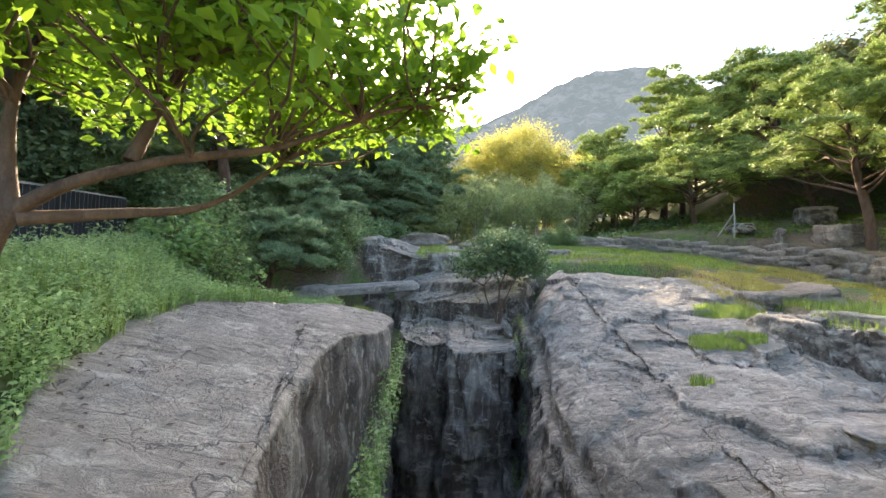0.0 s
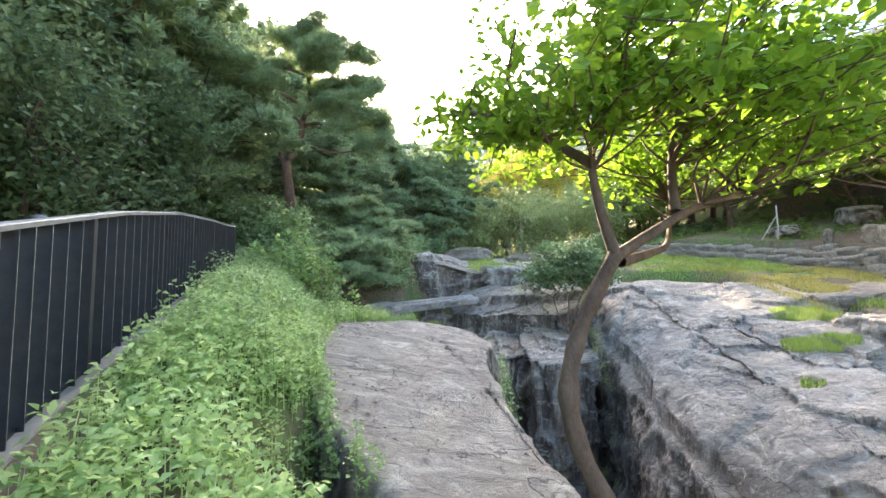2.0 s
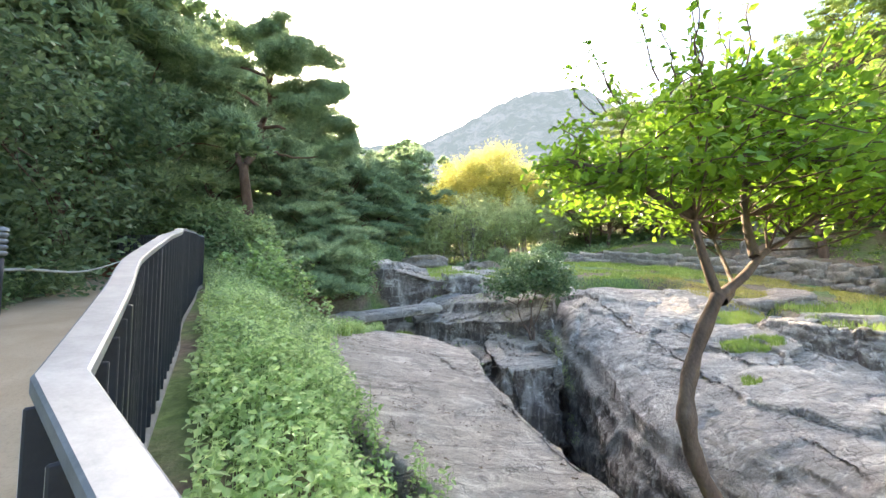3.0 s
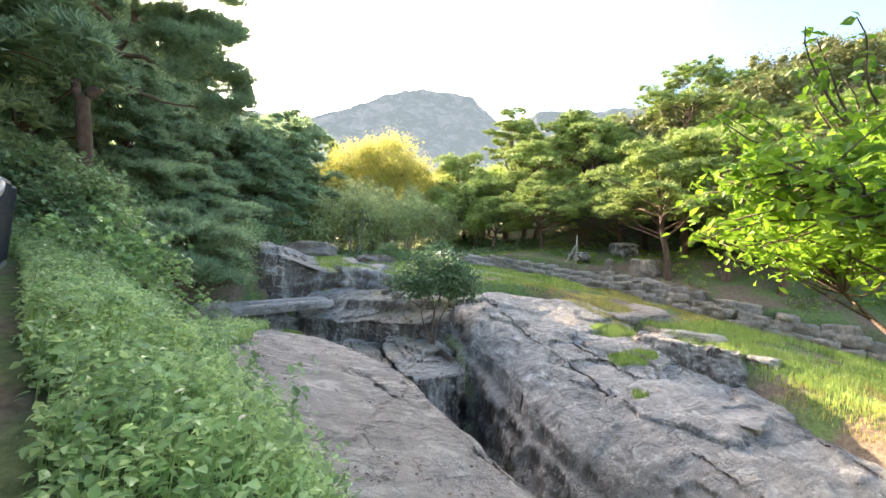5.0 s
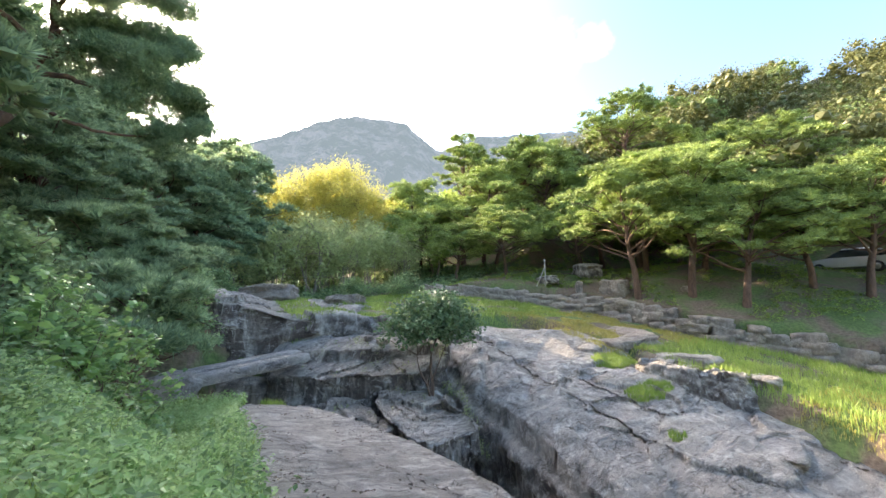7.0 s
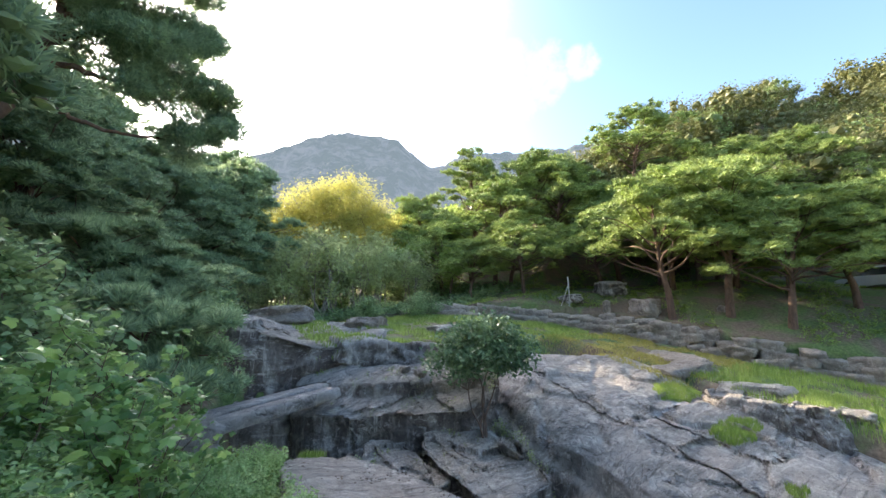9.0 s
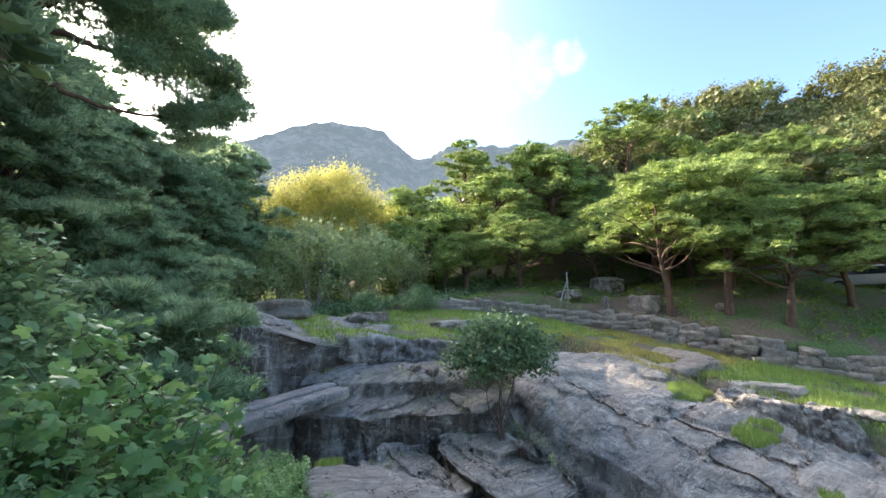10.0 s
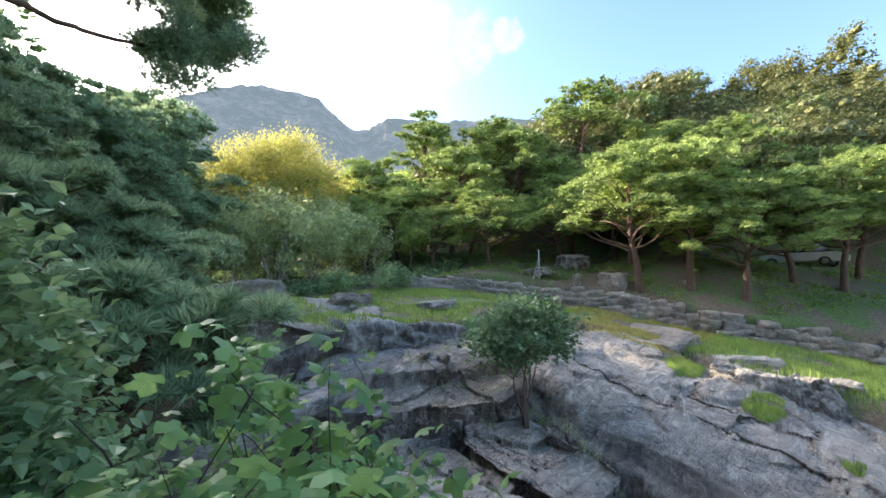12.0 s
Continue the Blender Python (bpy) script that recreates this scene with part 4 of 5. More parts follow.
def old_pine():
    """The old pine over the path: bare trunk, a fork, long limbs with dark pads."""
    base = np.array((-8.55, 15.0, 3.3))
    tree = tagged(thing("old_pine", base), "old forked pine with bare trunk and dark overhanging needle pads", "pine tree")
    trunk = curve_points([(0.3, 0, -1.7), (0.27, 0, 0.0), (0.2, 0, 1.2), (0.06, 0, 2.2), (0.02, 0, 2.8), (0.3, 0, 3.2), (0.56, -0.05, 3.8), (0.6, 0, 4.4), (0.85, 0.05, 5.2), (0.75, 0.1, 6.4), (0.9, 0.1, 7.6)], 6)
    part("trunk", mesh_of("trunk", *tube(trunk, [0.22 - 0.17 * i / len(trunk) for i in range(len(trunk))], 12), BARK), None, tree)
    # limb line, thickness, how far out the needles begin
    limbs = [([(0.02, 0, 2.7), (-0.2, 0.02, 3.05), (-0.1, 0.05, 3.4), (0.25, 0.05, 3.45), (0.56, 0, 3.75)], 0.13, 2.0),
             ([(0.5, -0.05, 3.65), (1.1, -0.1, 3.35), (1.8, -0.2, 3.12), (2.7, -0.2, 3.16), (3.5, -0.1, 3.35)], 0.06, 0.72),
             ([(0.58, 0, 4.2), (1.2, -0.2, 4.25), (1.7, -0.3, 4.1), (2.4, -0.3, 4.3), (3.1, -0.2, 4.45), (3.8, -0.1, 4.3)], 0.07, 0.5),
             ([(0.6, 0, 4.4), (1.2, -0.5, 4.75), (2.0, -0.7, 4.9), (2.9, -0.6, 5.1)], 0.07, 0.35),
             ([(0.6, 0, 4.3), (0.1, -0.1, 4.55), (-0.8, -0.2, 4.4), (-1.8, -0.4, 4.7), (-2.7, -0.5, 4.9)], 0.07, 0.35),
             ([(0.75, 0, 4.9), (0.0, -0.8, 5.2), (-0.6, -1.6, 5.3), (-1.0, -2.3, 5.6)], 0.07, 0.35),
             ([(0.85, 0, 5.2), (1.5, -0.1, 5.6), (2.4, -0.2, 5.6), (3.5, -0.1, 5.5)], 0.07, 0.25),
             ([(0.8, 0, 5.5), (1.3, 0.6, 5.9), (2.2, 0.9, 6.1), (3.2, 0.6, 6.3)], 0.06, 0.3),
             ([(0.8, 0, 5.6), (1.2, -0.8, 6.0), (1.6, -1.6, 6.2), (2.2, -2.2, 6.2)], 0.06, 0.3),
             ([(0.75, 0, 6.2), (-0.3, 0.1, 6.6), (-1.4, 0.0, 6.8), (-2.4, 0.2, 6.7)], 0.06, 0.3),
             ([(0.75, 0, 6.4), (1.5, 0.0, 6.9), (2.3, -0.1, 7.1), (3.0, 0.0, 6.9)], 0.05, 0.25),
             ([(0.85, 0, 7.0), (1.0, -0.5, 7.5), (1.5, -1.0, 7.7)], 0.04, 0.2),
             ([(0.85, 0, 7.0), (0.3, 0.4, 7.8), (-0.6, 0.3, 8.0)], 0.04, 0.2)]
    pieces = []
    for line, thick, bare in limbs:
        pts = curve_points(line, 6)
        pts = pts + rng.normal(0, 0.025, pts.shape)
        part("limb", mesh_of("limb", *tube(pts, [thick * (1 - 0.82 * i / len(pts)) for i in range(len(pts))], 7), BARK), None, tree)
        for i in range(len(pts)):
            if i / (len(pts) - 1) < bare:
                continue
            for _ in range(2):
                c = pts[i] + rng.normal(0, 0.3, 3) * (0.8, 1, 0.55)
                twig = limb(pts[i], c, 0.014, 0.005, 0.03, 0.2, 5, 4)[1]
                part("twig", mesh_of("twig", *twig, BARK), None, tree)
                r = rng.uniform(0.26, 0.48)
                n = int(360 * r)
                u = rng.normal(0, 1, (n, 3))
                u /= np.linalg.norm(u, axis=1)[:, None]
                u *= rng.uniform(0.2, 1.0, n)[:, None] ** 0.6
                pieces.append(needles(c + u * (r, r, r * 0.5), u * (0.8, 0.8, 0.5) + (0, 0, 0.35), 0.15, 7, 0.009))
    v, f = merge(pieces)
    part("crown", fast_mesh("crown", v, f, NEEDLE_DARK), None, tree)


old_pine()
low_pine = pine("pine", "low spreading young pine beside the chasm", 2.5, 2.1, (0.9, -0.2), pads=13, low=0.35, thick=0.09, tufts=200, tuft=0.2, needle=NEEDLE_DARK, flat=0.4)
set_down(low_pine, -6.3, 14.2, 0)
put(low_pine, -5.6, 17.5, 120, 1.0)
put(low_pine, -6.8, 19.5, 250, 1.2)
set_down(pine("conifer", "narrow dark conifer rising above the wood", 9.0, 1.2, (0.1, 0.1), pads=34, low=0.3, thick=0.12, needle=NEEDLE_DARK, tufts=60, tuft=0.4), 8.3, 90, 0, 2.2)


# ---- broad-leaved trees and shrubs ----
BARK_PALE = plain_material("pale_grey_bark", (0.2, 0.17, 0.14), (0.42, 0.37, 0.31), 9, 0.85, 0.6, 0.02, (1, 1, 0.4), True)
def willow():
    blobs = [((-0.5, 0, 7.0), (3.8, 3.0, 2.6)), ((-4.2, 0, 6.8), (2.8, 2.4, 2.3)), ((3.8, 0.4, 6.4), (3.4, 2.6, 2.2)), ((-2.4, -1, 8.7), (2.6, 2.0, 1.5)), ((1.6, -0.5, 8.4), (2.4, 2.0, 1.4)), ((7.4, 0.5, 5.2), (2.8, 2.2, 2.0)), ((-6.8, 0, 5.4), (2.4, 2.0, 2.0)), ((0, -0.6, 10.0), (2.2, 1.8, 1.2)), ((-3.0, -0.4, 4.2), (3.0, 2.0, 1.6)), ((3.0, -0.4, 3.8), (3.4, 2.0, 1.6))]
    stems = [((0, 0, -0.4), (0.4, 0, 5.0), 0.22), ((0, 0, 1.4), (-2.4, 0.2, 5.0), 0.13), ((0.1, 0, 1.8), (2.6, 0.3, 5.0), 0.13), ((0.3, 0, 3.6), (1.0, -0.8, 7.2), 0.08)]
    broadleaf("willow", "broad yellow-green willow glowing in low sun", "tree", blobs, 64000, 0.24, LEAF_WILLOW, stems, at=(6.8, 38.5, surf(6.8, 38.5)), long=3.2, up=0.05, hollow=0.2)


willow()
grey = broadleaf("grove_tree", "slim grey-green tree of the grove behind the rocks", "tree",
                 [((0, 0, 3.3), (1.3, 1.2, 0.9)), ((-1.0, 0.2, 2.2), (0.9, 0.9, 0.6)), ((1.1, 0.1, 2.4), (0.9, 0.9, 0.6)), ((0.2, -0.4, 1.5), (0.8, 0.8, 0.4)), ((-0.3, 0.2, 4.3), (0.7, 0.7, 0.5))], 2000, 0.24, LEAF_SILVER,
                 [((0, 0, -0.3), (0.1, 0, 3.4), 0.065), ((0.3, 0, -0.2), (-0.9, 0.2, 2.4), 0.05), ((-0.2, 0, -0.2), (1.0, 0, 2.6), 0.045), ((-0.5, 0.1, -0.2), (-0.4, 0.3, 3.0), 0.04), ((0.6, -0.2, -0.2), (0.3, -0.2, 2.8), 0.04)], bark=BARK_PALE, long=2.2, up=0.15, hollow=0.1, twigs=7)
set_down(grey, 2.3, 29.5, 0, 1.25)
tagged(grey, group="grove trees")
for x, y, turn, size in [(0.3, 30.0, 70, 1.2), (4.6, 30.2, 150, 1.1), (6.6, 31.0, 230, 1.3), (1.6, 33, 20, 1.4), (4.4, 33.5, 300, 1.5), (7.6, 33.5, 100, 1.4), (-1.2, 32.5, 190, 1.35), (9.0, 30.6, 10, 1.15), (10.2, 33.0, 140, 1.3),
                         (0.6, 36.0, 50, 1.6), (-2.4, 29.6, 330, 0.95), (3.2, 31.4, 210, 1.2), (5.7, 32.2, 40, 1.35), (-0.6, 30.8, 260, 1.15), (3.4, 36.6, 160, 1.7), (8.6, 36.5, 75, 1.6)]:
    put(grey, x, y, turn, size * 0.86, 0.05)
green = broadleaf("valley_tree", "fresh green broad-leaved tree at the valley foot", "tree",
                  [((0, 0, 3.6), (1.7, 1.6, 1.3)), ((-1.1, 0.3, 2.6), (1.2, 1.2, 0.8)), ((1.2, 0, 2.9), (1.2, 1.2, 0.9)), ((0.1, 0, 4.8), (1.0, 1.0, 0.7))], 5200, 0.2, GRASS,
                  [((0, 0, -0.3), (0.1, 0, 3.2), 0.12), ((0, 0, 0.9), (-1.0, 0.3, 2.6), 0.06), ((0, 0, 1.0), (1.1, 0, 2.8), 0.06)], long=1.8, up=0.3, hollow=0.25)
set_down(green, 12.0, 35.5, 0, 1.1)
tagged(green, group="valley trees")
for x, y, turn, size in [(15.6, 35.3, 60, 1.2), (13.6, 40, 140, 1.4), (10.4, 42, 220, 1.4), (19.5, 41, 300, 1.5), (17.0, 46, 20, 1.7), (-1.6, 44, 100, 1.5), (12.0, 30.2, 250, 0.8)]:
    put(green, x, y, turn, size, 0.05)
shrub_a = broadleaf("shrub", "dark green leafy shrub on the bank by the fence", "shrub",
                    [((0, 0, 0.75), (0.85, 0.8, 0.6)), ((-0.5, 0.2, 0.5), (0.55, 0.6, 0.45)), ((0.55, -0.2, 0.6), (0.6, 0.55, 0.5)), ((0.1, 0.2, 1.2), (0.45, 0.5, 0.35))], 3600, 0.1, LEAF_SHRUB,
                    [((0, 0, -0.1), (0.1, 0, 0.9), 0.02), ((0, 0, -0.1), (-0.5, 0.2, 0.6), 0.015), ((0, 0, -0.1), (0.5, -0.2, 0.7), 0.015)], long=1.5, up=0.4, hollow=0.15)
set_down(shrub_a, -6.7, 10.5)
tagged(shrub_a, group="bank shrubs")
for x, y, turn, size in [(-6.6, 11.4, 70, 0.8), (-7.3, 11.8, 140, 1.2), (-6.8, 12.6, 200, 0.9), (-7.4, 12.4, 260, 1.4), (-7.2, 13.2, 320, 1.2), (-8.4, 13.2, 30, 1.5), (-6.4, 9.4, 300, 0.6), (-5.0, 16.6, 20, 1.1),
                         (-5.2, 18.6, 160, 1.4), (-5.6, 21, 220, 1.6), (-4.9, 23.5, 80, 1.6), (-7.6, 17, 10, 1.6), (-8, 19.5, 130, 1.8), (-3.5, 26.5, 240, 1.4), (-9.6, 16.6, 45, 1.8), (-9.8, 14.6, 290, 1.6), (-10.8, 13.4, 45, 1.8), (-11.4, 15.8, 200, 2.0),
                         (5.8, 24.5, 60, 0.8), (7.0, 25.6, 150, 1.0), (3.4, 25.4, 260, 0.9)]:
    put(shrub_a, x, y, turn, size, 0.05)
hedge = broadleaf("path_tree", "leafy green tree beyond the path edge", "tree",
                  [((0, 0, 2.0), (1.6, 1.5, 1.4)), ((0.4, -0.6, 3.4), (1.4, 1.4, 1.1)), ((-0.8, 0.6, 3.0), (1.3, 1.3, 1.2)), ((0.5, 0.4, 0.8), (1.4, 1.3, 0.8))], 9000, 0.13, LEAF_HEDGE,
                  [((0, 0, -0.2), (0.1, 0, 2.6), 0.09), ((0, 0, 0.6), (0.4, -0.5, 3.0), 0.05), ((0, 0, 0.6), (-0.8, 0.5, 2.8), 0.05)], long=1.7, up=0.3, hollow=0.2)
set_down(hedge, -9.3, 6.6)
tagged(hedge, group="trees beyond the path")
for x, y, turn, size in [(-10.5, 9.4, 90, 1.2), (-8.8, 3.0, 200, 1.0), (-12, 6.5, 300, 1.5), (-11.6, 12, 30, 1.2), (-9, -0.5, 120, 1.1), (-10.6, 2.0, 20, 1.4), (-12.6, 9.6, 150, 1.6)]:
    put(hedge, x, y, turn, size, 0.05)


def big_leaf_shrub(x, y, height, seed_turn):
    """Lobed hand-sized leaves on a few canes."""
    z0 = surf(x, y)
    bush = tagged(thing("large_leaved_shrub", (x, y, z0)), "shrub with large lobed green leaves by the fence", "shrub", group="large-leaved shrubs")
    verts, tris = [], []
    for k in range(13):
        a = seed_turn + k * 2.4
        end = np.array((math.cos(a) * 0.55 * rng.uniform(0.4, 1.2), math.sin(a) * 0.55 * rng.uniform(0.4, 1.2), (height - z0) * rng.uniform(0.45, 1.04)))
        pts, lump = limb((0.03 * k - 0.1, 0, -0.1), end, 0.007, 0.002, 0.12, 0.2, 10, 5)
        part("cane", mesh_of("cane", *lump, BARK_GREY), None, bush)
        for j in range(40):
            p = np.array(pts[3 + j % 8]) + rng.normal(0, 0.09, 3)
            s = 0.03 + 0.06 * rng.uniform(0, 1) ** 1.6
            d = rng.uniform(0, 2 * math.pi)
            q = Matrix.Translation(p) @ Euler((rng.uniform(-0.8, 0.9), rng.uniform(-0.8, 0.8), d)).to_matrix().to_4x4()
            o = len(verts)
            rim = []
            for m in range(15):
                t = m / 14 * 2 * math.pi
                r = s * (0.5 + 0.5 * abs(math.cos(2.5 * t)) ** 0.9) * (0.35 if m in (0, 14) else 1)
                rim.append(q @ Vector((r * math.sin(t), -r * math.cos(t) + s * 0.35, -0.35 * s * (r / s) ** 2 + 0.05 * s * math.cos(5 * t))))
            verts.append(tuple(q @ Vector((0, 0.2 * s, 0))))
            verts += [tuple(w) for w in rim]
            tris += [(o, o + 1 + m, o + 2 + m) for m in range(14)]
    tagged(part("leaf_mass", fast_mesh("leaf_mass", np.array(verts), np.array(tris), LEAF_BROAD), None, bush), kind="stuff")


for x, y, h, a in [(-5.85, 9.35, 2.75, 0.3), (-5.7, 8.9, 2.3, 1.4), (-6.2, 9.9, 2.85, 2.2), (-5.6, 9.8, 2.65, 0.9), (-5.35, 10.4, 2.1, 2.9), (-6.35, 9.2, 2.5, 0.1)]:
    big_leaf_shrub(x, y, h, a)


# ---- low growth ----
def scatter(count, inside, x0, x1, y0, y1):
    pts = []
    while len(pts) < count:
        x, y = rng.uniform(x0, x1), rng.uniform(y0, y1)
        if inside(x, y):
            pts.append((x, y, surf(x, y)))
    return np.array(pts)


SLAB_LEFT = ([0.4, 1.6, 2.4, 3.2, 4.0, 5.4, 7.0, 9.0, 10.8, 12.6, 13.4], [-2.0, -2.2, -2.7, -3.15, -3.55, -4.0, -4.15, -4.0, -3.9, -3.6, -3.3])


def on_bank(x, y):
    return fence_x(y) + 0.26 < x and y > turn_y(x) + 0.3 and x < np.interp(y, *SLAB_LEFT) + 0.25 * fbm(x * 1.7, y * 1.7) + 0.05


def weeds(name, label, roots, height, per, size, material):
    """Upright weeds: leaves in tiers round a stem."""
    n = len(roots)
    h = height * rng.uniform(0.45, 1.25, n)
    pts = []
    for k in range(per):
        t = (k + 1) / per
        a = rng.uniform(0, 2 * math.pi, n)
        r = size * rng.uniform(0.2, 1.1, n)
        pts.append(roots + np.stack([np.cos(a) * r, np.sin(a) * r, h * t ** 0.7], 1))
    v, f = leaves(np.concatenate(pts), size, up=0.5, long=1.6, fold=0.4)
    sv, sf = blades(roots, height * 0.9, 0.004, 0.1)
    v, f = merge([(v, f), (sv, sf)])
    tagged(new(name, fast_mesh(name, v, f, material)), label, "weeds", kind="stuff")


weeds("bank_weeds", "dense pale-green broad-leaved weeds covering the bank", scatter(8600, on_bank, -8, -1.8, 0.3, 13.6), 0.29, 12, 0.052, LEAF_WEED)
weeds("bank_nettles", "taller green weeds among the low bank growth", scatter(420, lambda x, y: on_bank(x, y) and (y < 7.5 or x < -5.6), -8, -2.2, 2.8, 12), 0.5, 16, 0.055, LEAF_SHRUB)
ledge_y = rng.uniform(5.6, 9.6, 220)
weeds("chasm_weeds", "pale weeds hanging on the chasm side of the slab", np.stack([-1.22 + rng.uniform(-0.1, 0.25, 220), ledge_y, -0.25 - (9.6 - ledge_y) * 0.35 - rng.uniform(0, 1.1, 220)], 1), 0.4, 9, 0.075, LEAF_WEED)
weeds("path_weeds", "green undergrowth along the far side of the path", scatter(2600, lambda x, y: 2.3 < fence_x(y) - x < 4.8, -16, -2, -1, 18), 0.4, 9, 0.1, LEAF_SHRUB)
weeds("slope_undergrowth", "dark undergrowth beneath the pines", scatter(3000, lambda x, y: fence_x(y) - x > (4.2 if y < 13 else -2.2) and x < -4.4, -24, -4.4, 0, 40), 0.7, 10, 0.2, LEAF_SHRUB)
weeds("grove_growth", "leafy undergrowth at the feet of the grove", scatter(2200, lambda x, y: True, -5, 16, 26.5, 44), 0.6, 9, 0.24, LEAF_SHRUB)
weeds("terrace_growth", "low green ground plants under the terrace pines", scatter(5200, lambda x, y: x - wall_x(y) > 0.6 and fbm(x * 0.35, y * 0.35, 2.0) > 0.02, 9, 34, 4, 30), 0.16, 7, 0.1, GRASS)


def grass(name, label, roots, height, material, width=0.006):
    v, f = blades(roots, height, width)
    tagged(new(name, fast_mesh(name, v, f, material)), label, "grass", kind="stuff")


def patch(cx, cy, rx, ry):
    return lambda x, y: ((x - cx) / rx) ** 2 + ((y - cy) / ry) ** 2 < 1 + 0.6 * fbm(x * 1.3, y * 1.3)


grass("meadow", "sunlit yellow-green grass below the terrace wall", scatter(16000, lambda x, y: 9.4 < x < wall_x(y) - 0.3 and fbm(x * 0.5, y * 0.5) > -0.22, 9.4, 19, 3, 12.5), 0.24, GRASS, 0.009)
grass("upper_meadow", "green grass on the flat above the cliff", scatter(24000, lambda x, y: x < wall_x(y) - 0.2 and fbm(x * 0.5, y * 0.5, 5.0) > -0.16, -1.5, 13, 17.5, 26), 0.14, GRASS, 0.012)
grass("dry_meadow", "dry straw-coloured grass and soil in the sun", scatter(14000, lambda x, y: x < wall_x(y) - 0.2 and fbm(x * 0.6, y * 0.6, 7.0) > -0.14, 8.2, 15.5, 12.0, 18.5), 0.11, GRASS_DRY, 0.01)
grass("dry_meadow", "dry grass and stubble beside the foot of the dome", scatter(9000, lambda x, y: fbm(x * 0.7, y * 0.7, 4.0) > -0.2, 9.2, 15, 0.5, 7.5), 0.13, GRASS_DRY, 0.008)
for x, y, rx, ry, n in [(6.4, 9.75, 0.85, 0.42, 2600), (8.0, 11.9, 1.0, 0.5, 3000), (-3.8, 13.9, 0.9, 0.6, 2600), (4.9, 8.2, 0.25, 0.2, 250), (-2.8, 13.6, 0.5, 0.4, 900)]:
    grass("grass_tuft", "bright grass growing in a hollow of the rock", scatter(n, patch(x, y, rx, ry), x - 1.6, x + 1.6, y - 1.2, y + 1.2), 0.13, GRASS)
grass("bank_grass", "fresh grass along the bank beside the slab", scatter(5000, lambda x, y: on_bank(x, y) and fbm(x * 0.8, y * 0.8, 1.0) > 0.1, -8, -2, 4, 13.6), 0.3, GRASS)
weeds("crack_weeds", "small weeds rooted in the crack beside the small tree", scatter(160, lambda x, y: abs(x - 2.1 - 0.1 * (y - 12)) < 0.16, 1.6, 2.7, 11.0, 14.0), 0.3, 7, 0.06, LEAF_SILVER)
weeds("ledge_weeds", "sparse weeds along the joints of the ledge", scatter(110, lambda x, y: fbm(x * 1.4, y * 1.4, 8.0) > 0.25, -1.8, 2.4, 13.2, 16.6), 0.14, 6, 0.05, LEAF_SILVER)


def litter(name, label, count, inside, x0, x1, y0, y1, size, material):
    """Fallen leaves lying on the rock."""
    p = scatter(count, inside, x0, x1, y0, y1) + (0, 0, 0.008)
    v, f = leaves(p, size, up=4.0, long=1.4)
    tagged(new(name, fast_mesh(name, v, f, material)), label, "leaf litter", kind="stuff")


DRY_LEAF = leaf_material("dry_leaves", (0.3, 0.24, 0.17), (0.62, 0.56, 0.46), 0.1)
DARK_LEAF = leaf_material("rotting_leaves", (0.05, 0.035, 0.025), (0.16, 0.11, 0.07), 0.1)
litter("leaf_litter", "pale dry leaves strewn on the ledges", 2200, lambda x, y: fbm(x * 1.2, y * 1.2, 3.0) > -0.05, -1.6, 2.6, 12.2, 15.6, 0.06, DRY_LEAF)
litter("slab_litter", "dark fallen leaves and twigs on the slab", 420, lambda x, y: fbm(x * 0.9, y * 0.9, 6.0) > 0.12, -4.0, -1.5, 3.0, 12.5, 0.055, DARK_LEAF)


# ---- stones ----
def stone_mesh(name, sx, sy, sz, seed, material, wild=0.12, square=5.0):
    """A rough-hewn stone: a bevelled block, worn and dented."""
    bm = bmesh.new()
    bmesh.ops.create_cube(bm, size=1)
    bmesh.ops.subdivide_edges(bm, edges=bm.edges[:], cuts=3 if square > 4 else 9, use_grid_fill=True)
    for v in bm.verts:
        c = v.co * 2
        k = (abs(c.x) ** square + abs(c.y) ** square + abs(c.z) ** square) ** (1 / square)
        c = c / k * (0.55 + 0.45 * k / max(abs(c.x), abs(c.y), abs(c.z), 1e-6)) if k > 0 else c
        q = v.co * 2.2 + Vector((seed * 3.1, 0, 0))
        d = 1 + wild * noise.fractal(q, 0.9, 2.0, 3)
        v.co = Vector((c.x * sx / 2 * d, c.y * sy / 2 * d, c.z * sz / 2 * d))
    me = bpy.data.meshes.new(name)
    bm.to_mesh(me)
    bm.free()
    me.materials.append(material)
    me.shade_smooth()
    return me


def boulder(x, y, size, seed, label, material=None, sink=0.25, name="boulder"):
    ob = new(name, stone_mesh(name, *size, seed, material or GRANITE_WARM, 0.24, 2.8))
    ob.location = (x, y, surf(x, y) + size[2] * (0.5 - sink))
    ob.rotation_euler = (rng.uniform(-0.1, 0.1), rng.uniform(-0.1, 0.1), rng.uniform(0, 6.28))
    return tagged(ob, label, "boulder")


